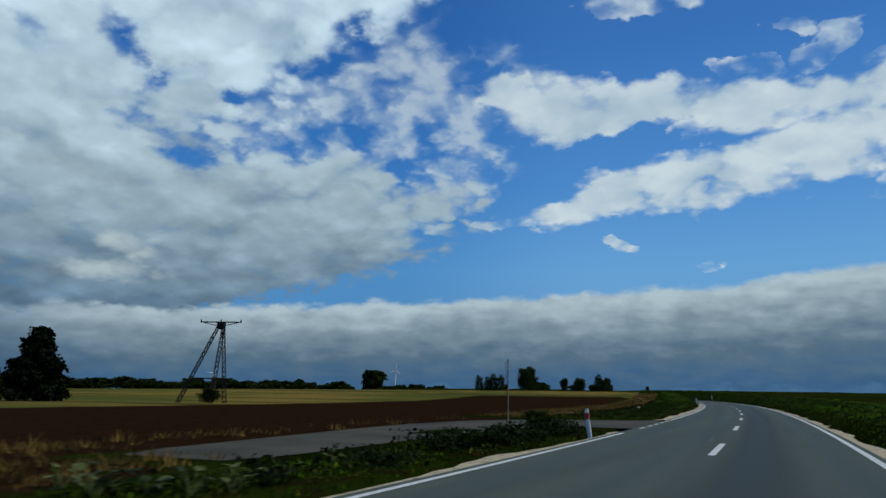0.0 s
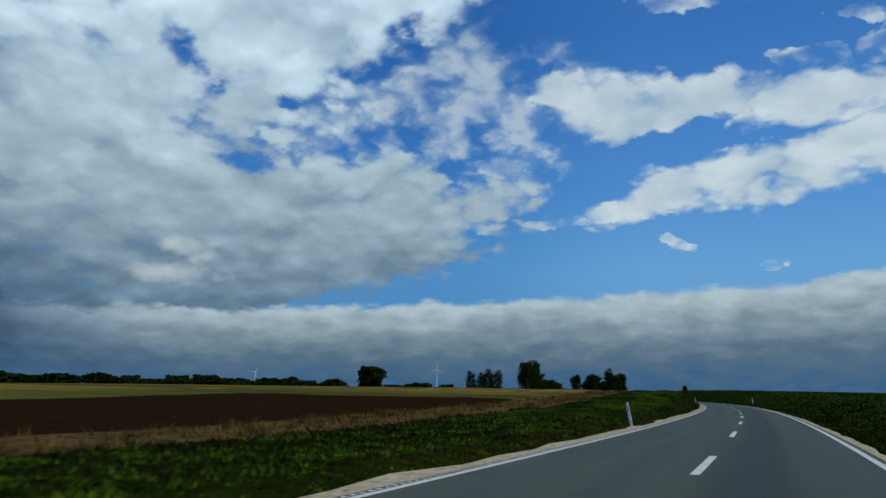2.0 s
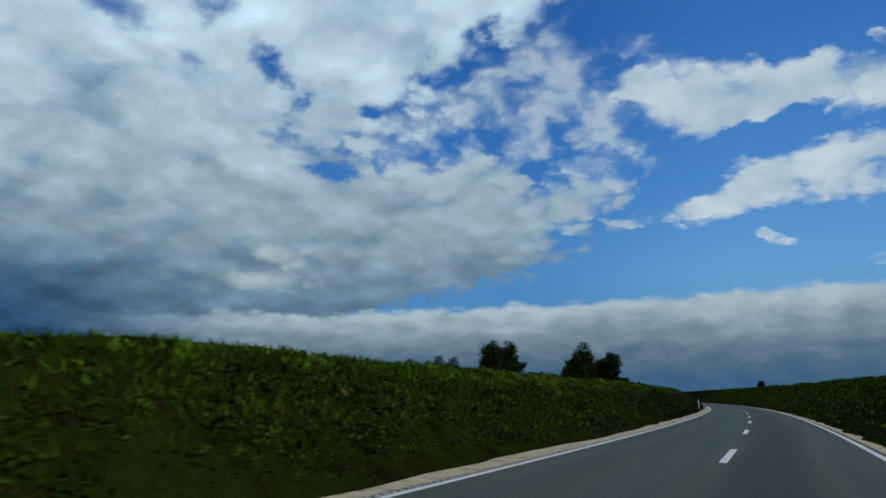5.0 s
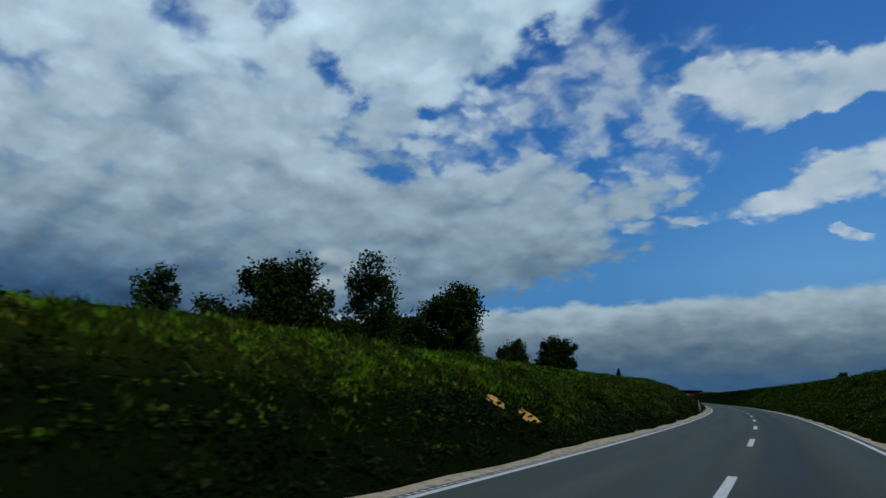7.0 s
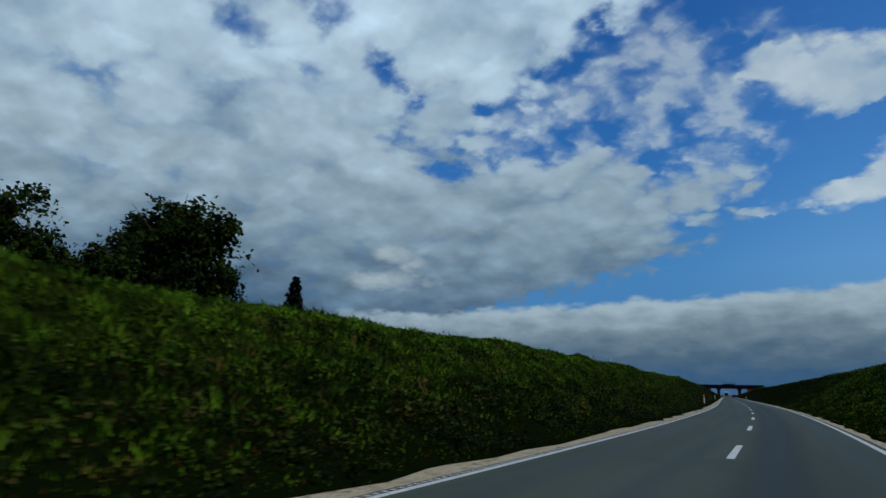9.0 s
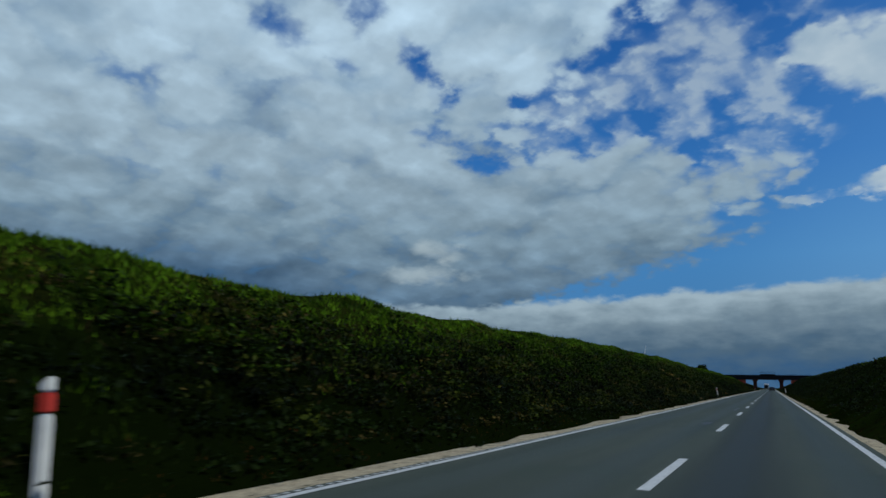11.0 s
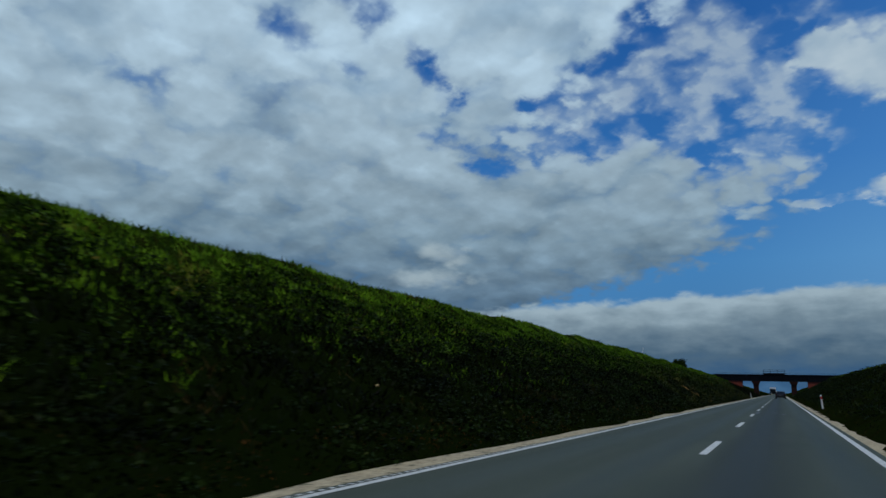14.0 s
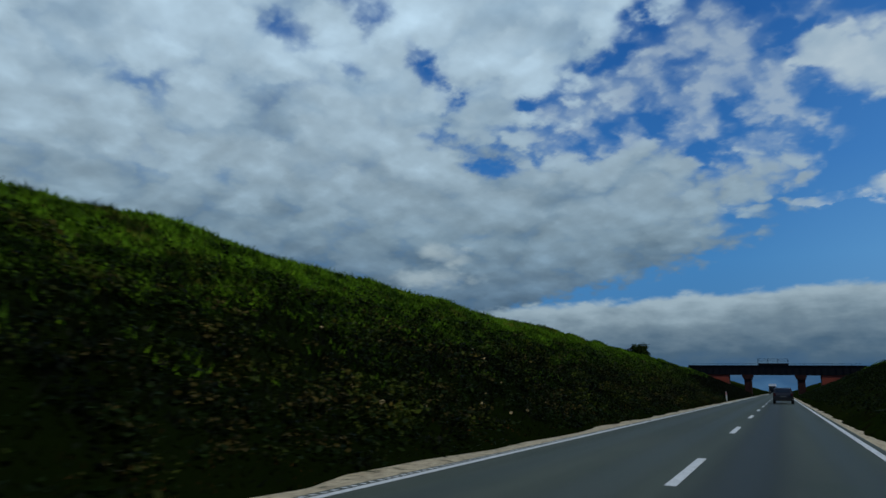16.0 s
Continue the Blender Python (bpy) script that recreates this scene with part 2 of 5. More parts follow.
W.put(n_sc.inputs["Scale"], W.math("MULTIPLY", W.math("MAXIMUM", relief, 0.3), puff))
# rain-dark, bluer underside far to the left
heavy = W.math("MULTIPLY", W.smooth(AZ, 54.0, 72.0), W.smooth(EL, 12.5, 6.5))
tone_m = W.mix(heavy, tone_m, W.mix(1.0, tone_m, (0.30, 0.46, 0.64, 1), "MULTIPLY"))
glow = W.math("ADD", most([cloud(51.5, 8.7, 3.8, 0.85, 0.0), cloud(50.8, 10.6, 2.2, 1.1, 0.2)]), W.math("MULTIPLY", W.math("SUBTRACT", 0.40, c_mid), 1.0))
glow = W.math("ADD", glow, W.math("MULTIPLY", W.math("SUBTRACT", mid, 0.5), 1.6))
tone_m = W.mix(W.math("MULTIPLY", W.smooth(glow, -0.5, 1.5), 0.72), tone_m, (0.46, 0.53, 0.56, 1))
white = W.ramp(W.math("ADD", W.math("MULTIPLY", W.math("MULTIPLY", relief, puff), 0.62), 0.0), [(0.36, (0.29, 0.40, 0.52)), (0.72, (0.52, 0.60, 0.67))])
# bank tone: paler crest, slate underside, paler again where rain falls at the skyline
rows_ = W.noise(W.node("ShaderNodeCombineXYZ", [W.math("MULTIPLY", AZ, 0.11), W.math("MULTIPLY", EL, 0.62), 0.0]).outputs[0], 1.0, 5, 0.55)
lumps = W.noise(W.node("ShaderNodeCombineXYZ", [W.math("MULTIPLY", AZ, 0.42), W.math("MULTIPLY", EL, 0.85), 3.0]).outputs[0], 1.0, 4, 0.5)
low = W.math("ADD", W.math("DIVIDE", EL, W.math("MAXIMUM", lid, 1.0)), W.math("ADD", W.math("MULTIPLY", W.math("SUBTRACT", rows_, 0.5), 0.34), W.math("ADD", W.math("MULTIPLY", W.math("SUBTRACT", lumps, 0.5), 0.50), 0.03)), clamp=True)
slate = W.ramp(low, [(0.0, (0.062, 0.140, 0.259)), (0.12, (0.042, 0.104, 0.210)), (0.42, (0.085, 0.142, 0.208)), (0.70, (0.190, 0.258, 0.318)), (1.0, (0.372, 0.462, 0.528))])
slate_m = W.vmath("SCALE", slate)
W.put(slate_m.node.inputs["Scale"], W.math("MULTIPLY_ADD", puff, 0.2, 0.8))
# a thin mottled veil at the mass's rim
veiled = most([W.math("MULTIPLY", cloud(33.0, 21.6, 13.0, 6.5, -0.15), 0.60), cloud(31.5, 16.4, 9.5, 2.3, 0.06), W.math("MULTIPLY", cloud(26.8, 25.6, 4.0, 0.9, 0.2), 0.6), W.math("MULTIPLY", cloud(27.0, 22.4, 7.5, 1.5, 0.12), 0.7)])
a_veil = W.math("MULTIPLY", W.smooth(W.math("ADD", veiled, W.math("MULTIPLY", heap, 1.15)), -0.6, 1.5), W.smooth(veiled, -0.7, -0.05, 0.0, 0.74))
SKY_COLOUR = W.mix(a_veil, air, W.mix(a_veil, (0.30, 0.42, 0.56, 1), (0.50, 0.57, 0.62, 1)))
SKY_COLOUR = W.mix(a_free, SKY_COLOUR, white)
SKY_COLOUR = W.mix(a_mass, SKY_COLOUR, tone_m)
SKY_COLOUR = W.mix(W.math("MULTIPLY", a_bank, W.smooth(AZ, 68.0, 47.0, 0.0, 1.0)), SKY_COLOUR, slate_m)
# earth below the skyline
SKY_COLOUR = W.mix(W.smooth(EL, 0.0, -1.5), SKY_COLOUR, (0.05, 0.06, 0.04, 1))
out = W.node("ShaderNodeOutputWorld")
W.put(out.inputs[0], W.node("ShaderNodeBackground", [SKY_COLOUR, 1.0]).outputs[0])


# ---------------- materials ----------------
def material(name):
    m = bpy.data.materials.new(name)
    m.use_nodes = True
    n = Nodes(m.node_tree)
    bsdf = n.node("ShaderNodeBsdfPrincipled")
    o = n.node("ShaderNodeOutputMaterial", [bsdf.outputs[0]])
    return m, n, bsdf


def place(n):
    return n.node("ShaderNodeNewGeometry").outputs["Position"]


def bump(n, bsdf, height, strength=0.4, dist=0.02):
    n.put(bsdf.inputs["Normal"], n.node("ShaderNodeBump", {"Strength": strength, "Distance": dist, "Height": height}).outputs[0])


def plain(name, colour, rough=0.6, metal=0.0, vary=0.25, scale=6.0, second=None, grain=60.0, relief=0.2):
    """A surface with broad stains and fine grain round one base colour."""
    m, n, b = material(name)
    co = n.node("ShaderNodeTexCoord").outputs["Object"]
    broad, fine = n.noise(co, scale, 5), n.noise(co, grain, 3)
    dark = tuple(c * (1 - vary) for c in (second or colour)) + (1,)
    col = n.mix(n.smooth(broad, 0.35, 0.7), (*colour, 1), dark)
    col = n.mix(n.math("MULTIPLY", fine, 0.35), col, tuple(c * 0.7 for c in colour) + (1,))
    n.put(b.inputs["Base Color"], col)
    b.inputs["Metallic"].default_value = metal
    b.inputs["Specular IOR Level"].default_value = 0.5 if rough < 0.5 else 0.2
    n.put(b.inputs["Roughness"], n.math("ADD", rough - 0.1, n.math("MULTIPLY", broad, 0.2)))
    bump(n, b, fine, relief, 0.01)
    return m


def leaf_material(name, a, b_, dry=(0.16, 0.13, 0.05), amount=0.1, patch=0.9, clump=1.1):
    m, n, b = material(name)
    rnd = n.node("ShaderNodeNewGeometry").outputs["Random Per Island"]
    col = n.mix(n.math("MULTIPLY_ADD", rnd, 0.6, 0.2), (*a, 1), (*b_, 1))
    col = n.mix(n.math("GREATER_THAN", n.noise(place(n), patch, 4), 1 - amount - 0.3), col, n.mix(rnd, col, (*dry, 1)))
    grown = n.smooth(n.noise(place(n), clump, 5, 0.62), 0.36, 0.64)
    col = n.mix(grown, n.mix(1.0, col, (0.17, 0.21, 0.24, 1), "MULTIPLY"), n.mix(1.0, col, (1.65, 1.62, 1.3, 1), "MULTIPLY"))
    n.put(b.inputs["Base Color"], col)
    b.inputs["Roughness"].default_value = 0.65
    b.inputs["Specular IOR Level"].default_value = 0.06
    trans = n.node("ShaderNodeBsdfTranslucent", [n.mix(1.0, col, (0.9, 1.0, 0.45, 1), "MULTIPLY")])
    mixs = n.node("ShaderNodeMixShader", [0.2, b.outputs[0], trans.outputs[0]])
    n.put(n.tree.nodes["Material Output"].inputs[0], mixs.outputs[0])
    return m


# asphalt: worn wheel tracks along the road (Road attribute: x = lat, y = s)
m_asphalt, n, b = material("asphalt")
at = n.node("ShaderNodeAttribute", attribute_name="road").outputs["Vector"]
ax = n.node("ShaderNodeSeparateXYZ", [at])
lat_, s_ = ax.outputs[0], ax.outputs[1]
long_ = n.node("ShaderNodeCombineXYZ", [n.math("MULTIPLY", lat_, 1.6), n.math("MULTIPLY", s_, 0.06), 0.0]).outputs[0]
streak, patch, grit = n.noise(long_, 1.0, 5), n.noise(place(n), 0.35, 4), n.noise(place(n), 70, 3)
track = n.math("ADD", n.math("SUBTRACT", 1.0, n.smooth(n.math("ABSOLUTE", n.math("SUBTRACT", n.math("ABSOLUTE", n.math("SUBTRACT", n.math("ABSOLUTE", lat_), 1.55)), 0.75)), 0.1, 0.55)), 0.0)
col = n.mix(n.smooth(streak, 0.3, 0.7), (0.045, 0.056, 0.039, 1), (0.066, 0.079, 0.056, 1))
col = n.mix(n.math("MULTIPLY", track, 0.35), col, (0.024, 0.034, 0.029, 1))
col = n.mix(n.smooth(patch, 0.5, 0.75), col, (0.042, 0.056, 0.038, 1))
col = n.mix(n.math("MULTIPLY", grit, 0.4), col, (0.021, 0.029, 0.025, 1))
# soft darker band along the middle of the right lane
lane_band = n.math("SUBTRACT", 1.0, n.smooth(n.math("ABSOLUTE", n.math("SUBTRACT", lat_, 0.85)), 0.15, 1.0))
col = n.mix(n.math("MULTIPLY", lane_band, 0.75), col, (0.020, 0.025, 0.022, 1))
n.put(b.inputs["Base Color"], col)
b.inputs["Specular IOR Level"].default_value = 0.25
n.put(b.inputs["Roughness"], n.math("SUBTRACT", 0.78, n.math("MULTIPLY", track, 0.12)))
bump(n, b, grit, 0.5, 0.008)

# road paint, worn through in places
m_paint, n, b = material("road_paint")
w1, w2 = n.noise(place(n), 9, 5, 0.7), n.noise(place(n), 60, 3)
col = n.mix(n.smooth(w1, 0.35, 0.75), (0.62, 0.63, 0.60, 1), (0.36, 0.37, 0.35, 1))
col = n.mix(n.smooth(w2, 0.55, 0.75), col, (0.2, 0.2, 0.19, 1))
n.put(b.inputs["Base Color"], col)
b.inputs["Roughness"].default_value = 0.6
bump(n, b, w2, 0.3, 0.004)

# shoulder gravel
m_gravel, n, b = material("gravel")
v = n.node("ShaderNodeTexVoronoi", {"Scale": 22.0})
n.put(v.inputs["Vector"], place(n))
g1 = n.noise(place(n), 2.6, 6, 0.7)
col = n.mix(v.outputs["Color"], (0.26, 0.215, 0.13, 1), (0.52, 0.43, 0.27, 1))
col = n.mix(n.math("MULTIPLY", n.smooth(g1, 0.46, 0.70), 0.6), col, (0.13, 0.10, 0.055, 1))
col = n.mix(n.smooth(n.noise(place(n), 4.0, 5), 0.55, 0.68), col, (0.05, 0.05, 0.015, 1))
n.put(b.inputs["Base Color"], col)
b.inputs["Roughness"].default_value = 0.9
bump(n, b, v.outputs["Distance"], 0.8, 0.02)

# ground: turf, ploughed soil, stubble and dry grass by the Zone attribute
m_ground, n, b = material("ground")
zone = n.node("ShaderNodeSeparateColor", [n.node("ShaderNodeAttribute", attribute_name="zone").outputs["Color"]])
pos = place(n)
p1, p2, p3 = n.noise(pos, 0.16, 5, 0.6), n.noise(pos, 1.4, 6, 0.65), n.noise(pos, 14, 4, 0.7)
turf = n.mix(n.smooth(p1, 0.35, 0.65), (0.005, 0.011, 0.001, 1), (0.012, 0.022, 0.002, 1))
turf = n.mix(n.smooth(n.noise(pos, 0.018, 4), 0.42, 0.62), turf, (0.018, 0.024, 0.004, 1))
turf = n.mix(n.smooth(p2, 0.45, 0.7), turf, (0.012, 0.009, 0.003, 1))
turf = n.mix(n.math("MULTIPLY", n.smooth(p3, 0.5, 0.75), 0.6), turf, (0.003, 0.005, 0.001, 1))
soil = n.mix(n.smooth(p2, 0.35, 0.7), (0.016, 0.0075, 0.004, 1), (0.027, 0.0135, 0.007, 1))
soil = n.mix(n.smooth(p3, 0.45, 0.7), soil, (0.012, 0.006, 0.003, 1))
stub = n.mix(n.smooth(n.noise(pos, 0.03, 5), 0.4, 0.6), (0.19, 0.128, 0.032, 1), (0.072, 0.086, 0.017, 1))
rowv = n.node("ShaderNodeVectorMath", [pos, (0.012, 0.16, 1.0)], operation="MULTIPLY").outputs[0]
stub = n.mix(n.smooth(n.noise(rowv, 1.0, 4, 0.6), 0.48, 0.62), stub, (0.045, 0.052, 0.014, 1))
stub = n.mix(n.smooth(p2, 0.4, 0.8), stub, (0.08, 0.06, 0.025, 1))
dry = n.mix(n.smooth(p2, 0.35, 0.7), (0.11, 0.068, 0.028, 1), (0.040, 0.030, 0.012, 1))
edge = n.math("MULTIPLY", n.math("SUBTRACT", p2, 0.5), 0.5)
# painted shade: turf goes near black low on the left bank
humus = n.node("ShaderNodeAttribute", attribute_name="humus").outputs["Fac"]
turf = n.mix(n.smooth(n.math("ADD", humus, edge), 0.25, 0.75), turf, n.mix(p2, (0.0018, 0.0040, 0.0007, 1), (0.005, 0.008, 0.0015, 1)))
col = n.mix(n.smooth(n.math("ADD", zone.outputs[0], edge), 0.4, 0.6), turf, soil)
col = n.mix(n.smooth(n.math("ADD", zone.outputs[1], edge), 0.4, 0.6), col, stub)
col = n.mix(n.smooth(n.math("ADD", zone.outputs[2], edge), 0.4, 0.6), col, dry)
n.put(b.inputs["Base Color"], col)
b.inputs["Roughness"].default_value = 1.0
b.inputs["Specular IOR Level"].default_value = 0.0
bump(n, b, n.math("ADD", p2, n.math("MULTIPLY", p3, 0.4)), 0.8, 0.12)

m_grass = leaf_material("grass", (0.037, 0.096, 0.004), (0.094, 0.162, 0.008), (0.12, 0.10, 0.018), 0.08, 0.5)
# rough growth: near black, with the lower bank's shade put into its colour
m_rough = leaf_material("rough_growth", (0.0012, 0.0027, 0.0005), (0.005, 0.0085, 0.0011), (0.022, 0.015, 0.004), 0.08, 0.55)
m_roughgreen = leaf_material("rough_green", (0.006, 0.015, 0.001), (0.018, 0.032, 0.002), (0.045, 0.033, 0.006), 0.10, 0.45, 0.8)
m_drygrass = leaf_material("dry_grass", (0.062, 0.038, 0.012), (0.15, 0.095, 0.030), (0.08, 0.08, 0.024), 0.1)
m_verge = leaf_material("verge_grass", (0.024, 0.050, 0.003), (0.050, 0.088, 0.005), (0.07, 0.06, 0.012), 0.05, 0.4, 0.35)
m_olive = leaf_material("olive_herb", (0.012, 0.022, 0.002), (0.040, 0.047, 0.006), (0.085, 0.060, 0.016), 0.12, 0.7)
m_rust = leaf_material("rusty_herb", (0.045, 0.017, 0.006), (0.075, 0.034, 0.011), (0.03, 0.036, 0.006), 0.1)
m_herb = leaf_material("green_herb", (0.013, 0.034, 0.002), (0.037, 0.066, 0.0035), (0.08, 0.062, 0.011), 0.08, 0.6, 1.5)
m_brownherb = leaf_material("withered_herb", (0.024, 0.018, 0.005), (0.072, 0.056, 0.018), (0.022, 0.026, 0.005), 0.12, 0.8, 1.4)
# weed: leaf colour darkened to carry the shade of the slopes
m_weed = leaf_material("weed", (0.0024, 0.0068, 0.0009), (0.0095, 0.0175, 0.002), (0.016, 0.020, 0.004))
m_leaf = leaf_material("leaf", (0.005, 0.012, 0.002), (0.026, 0.044, 0.005), (0.034, 0.042, 0.008), 0.1, 0.9, 0.8)
m_pine = leaf_material("needle", (0.002, 0.005, 0.003), (0.006, 0.010, 0.004), (0.006, 0.008, 0.004))
m_bark = plain("bark", (0.10, 0.08, 0.06), 0.9, vary=0.4, scale=3, grain=25, relief=0.6)
m_steel = plain("dark_steel", (0.005, 0.0055, 0.007), 0.6, 0.3, vary=0.4)
m_white = plain("white_plastic", (0.72, 0.72, 0.69), 0.45, vary=0.2, scale=4)
m_red = plain("red_reflector", (0.50, 0.045, 0.03), 0.35, vary=0.2)
# much darker brick for the piers and their corbels
m_darkbrick = plain("dark_brick", (0.030, 0.009, 0.006), 0.9, vary=0.5, scale=1.0, grain=20)
m_black = plain("black_rubber", (0.018, 0.018, 0.018), 0.7)
m_sand = plain("sand", (0.45, 0.25, 0.068), 0.95, vary=0.30, scale=4.0, grain=18, relief=0.8)
m_turbine = plain("turbine_white", (0.74, 0.75, 0.76), 0.4, vary=0.08)
m_truckwhite = plain("truck_white", (0.78, 0.78, 0.77), 0.4, vary=0.1, scale=1)
m_carpaint = plain("dark_car_paint", (0.003, 0.0035, 0.005), 0.45, 0.0, vary=0.2, relief=0.0)
m_glass = plain("dark_glass", (0.015, 0.018, 0.02), 0.08, 0.0, vary=0.1, relief=0.0)
m_lamp = plain("tail_lamp", (0.045, 0.004, 0.003), 0.2, vary=0.1, relief=0.0)
m_plate = plain("plate", (0.10, 0.10, 0.095), 0.4, vary=0.1)
m_wood = plain("weathered_wood", (0.17, 0.13, 0.10), 0.85, vary=0.35, scale=3)
m_brick, n, b = material("brick")
br = n.noise(n.node("ShaderNodeTexCoord").outputs["Object"], 1.2, 5)
rb = n.node("ShaderNodeObjectInfo").outputs["Random"]
col = n.mix(rb, (0.17, 0.024, 0.009, 1), (0.24, 0.036, 0.013, 1))
col = n.mix(n.smooth(br, 0.5, 0.75), col, (0.09, 0.020, 0.010, 1))
n.put(b.inputs["Base Color"], col)
b.inputs["Roughness"].default_value = 0.9


# ---------------- mesh helpers ----------------
def mesh(name, verts, faces, mat):
    me = bpy.data.meshes.new(name)
    me.from_pydata(verts, [], faces)
    me.materials.append(mat)
    me.update()
    return me


def part(name, bm, mat, parent=None, label="", m=None):
    """Links a bmesh as one mesh object, under a thing or a part."""
    me = bpy.data.meshes.new(name)
    bmesh.ops.recalc_face_normals(bm, faces=bm.faces)
    bm.to_mesh(me)
    bm.free()
    me.materials.append(mat)
    ob = new(name, me)
    ob.parent = parent
    if m is not None:
        ob.matrix_basis = m
    if label:
        tagged(ob, label)
    return ob


def box(bm, x0, x1, y0, y1, z0, z1, bevel=0.0, m=None):
    r = bmesh.ops.create_cube(bm, size=1)
    bmesh.ops.scale(bm, vec=(x1 - x0, y1 - y0, z1 - z0), verts=r["verts"])
    bmesh.ops.translate(bm, vec=((x0 + x1) / 2, (y0 + y1) / 2, (z0 + z1) / 2), verts=r["verts"])
    if bevel:
        e = list({e for v in r["verts"] for e in v.link_edges})
        g = bmesh.ops.bevel(bm, geom=e, offset=bevel, segments=2, affect="EDGES")
        vs = list({v for f in g["faces"] for v in f.verts})
    else:
        vs = r["verts"]
    if m is not None:
        bmesh.ops.transform(bm, matrix=m, verts=vs if not bevel else [v for v in bm.verts if v in set(vs)])
    return vs


def tube(bm, a, b_, r0, r1=None, seg=8):
    a, b_ = Vector(a), Vector(b_)
    d = b_ - a
    m = Matrix.Translation((a + b_) / 2) @ d.to_track_quat("Z", "Y").to_matrix().to_4x4()
    return bmesh.ops.create_cone(bm, cap_ends=True, segments=seg, radius1=r0, radius2=r0 if r1 is None else r1, depth=d.length, matrix=m)["verts"]


def at(s, lat, z=None, turn=0.0):
    """The pose of a thing that stands s along the road, lat to its right, facing along the road."""
    x, y = plan(s, lat)
    return pose(float(x), float(y), float(ground_z(s, lat)) if z is None else z, 0, 0, math.degrees(heading(s)) + turn)


# ---------------- the lie of the land ----------------
# bare sand on the banks: along the road, off its middle, half length, half width
SAND = ((493.6, -7.9, 1.0, 0.7), (493.2, -7.1, 0.75, 0.8), (492.7, -6.2, 0.4, 0.55), (495.7, -7.1, 0.55, 0.75), (495.4, -6.3, 0.4, 0.65), (492.0, -5.6, 0.25, 0.3),
        (284.3, -5.5, 0.42, 0.2), (285.2, -5.0, 0.45, 0.22), (525.0, -5.0, 0.26, 0.38), (525.3, -4.62, 0.42, 0.28), (531.8, -4.5, 0.34, 0.16), (531.2, -4.85, 0.12, 0.26),
        (601.9, -5.95, 0.22, 0.28), (602.2, -5.45, 0.10, 0.20), (604.9, -5.9, 0.08, 0.10), (603.3, -5.2, 0.07, 0.13), (600.9, -5.1, 0.06, 0.07), (603.9, -6.3, 0.05, 0.06))
FOOT = 4.1
SLOPE = 1 / 1.5
L_S = (-600, 60, 90, 115, 136, 148, 175, 273, 300, 352, 372, 430, 452, 470, 490, 510, 530, 553, 575, 590, 604, 622, 640, 690, 740, 785, 820, 900, 1000, 1200)
L_H = (0, 0, 0.12, 0.62, 1.24, 1.58, 1.95, 2.32, 2.56, 2.98, 3.16, 3.45, 3.68, 4.18, 4.5, 4.76, 4.76, 4.60, 4.70, 4.82, 4.95, 4.90, 4.74, 4.5, 4.6, 6.2, 6.4, 4.5, 2.0, 0)
R_SS = (-600, 0, 60, 120, 176, 254, 330, 400, 550, 630, 700, 785, 820, 900, 1000, 1200)
R_HH = (0.2, 0.3, 0.6, 1.2, 1.9, 3.0, 3.6, 3.9, 3.6, 4.0, 4.3, 6.2, 6.4, 4.5, 2.0, 0)


def slope(s):
    """The banks lie back where the bridge crosses."""
    return np.interp(s, (680, 775), (SLOPE, 0.44))


LATTICE = np.random.default_rng(77).random((512, 64))


def knolls(s, lat, size, row):
    """Smooth random heights from -0.5 to 0.5, about one to each size in metres."""
    a, b_ = np.asarray(s, float) / size + 100, np.asarray(lat, float) / size + 300 + row
    i, j = np.floor(a).astype(int), np.floor(b_).astype(int)
    u, v = a - i, b_ - j
    u, v = u * u * (3 - 2 * u), v * v * (3 - 2 * v)
    q = lambda m, n_: LATTICE[(i + m) % 512, (j + n_) % 64]
    return (q(0, 0) * (1 - u) + q(1, 0) * u) * (1 - v) + (q(0, 1) * (1 - u) + q(1, 1) * u) * v - 0.5


def hummocks(s, lat, z):
    al = np.abs(lat)
    k = 0.32 * knolls(s, lat, 2.9, 0) + 0.13 * knolls(s, lat, 1.25, 17)
    return k * np.clip(z, 0.12, 1.0) * np.clip((al - 4.2) / 1.6, 0, 1) * (al < 60)


def ground_z(s, lat):
    z = bare_z(s, lat)
    return z + hummocks(np.asarray(s, float), np.asarray(lat, float), z)


def bare_z(s, lat):
    s, lat = np.asarray(s, float), np.asarray(lat, float)
    al = np.abs(lat)
    h = np.where(lat < 0, np.interp(s, L_S, L_H), np.interp(s, R_SS, R_HH))
    fade = 1 - np.clip((al - 60) / 260, 0, 1)
    far = np.clip((al - 120) / 900, 0, 1) * 1.5
    nat = h * fade * fade * (3 - 2 * fade) + far - 0.06
    under = np.clip(1 - (np.abs(s - 804.5) - 7.0) / 4.0, 0, 1)
    cut = (al - FOOT - 5.0 * under) * slope(s)
    k = 0.35
    mix = np.clip(0.5 + 0.5 * (nat - cut) / k, 0, 1)
    z = nat * (1 - mix) + cut * mix - k * mix * (1 - mix)
    z = np.where(al < FOOT, np.minimum(z, -0.06), np.maximum(z, -0.06))
    return np.where(al < 2.9, -0.25, z)


def crest(s, side=-1):
    """Distance from the road's middle at which the bank tops out."""
    return FOOT + np.interp(s, L_S if side < 0 else R_SS, L_H if side < 0 else R_HH).clip(0.05) / slope(s)


def grid_axis(*runs):
    return np.concatenate([np.arange(a, b_, st) for a, b_, st in runs])


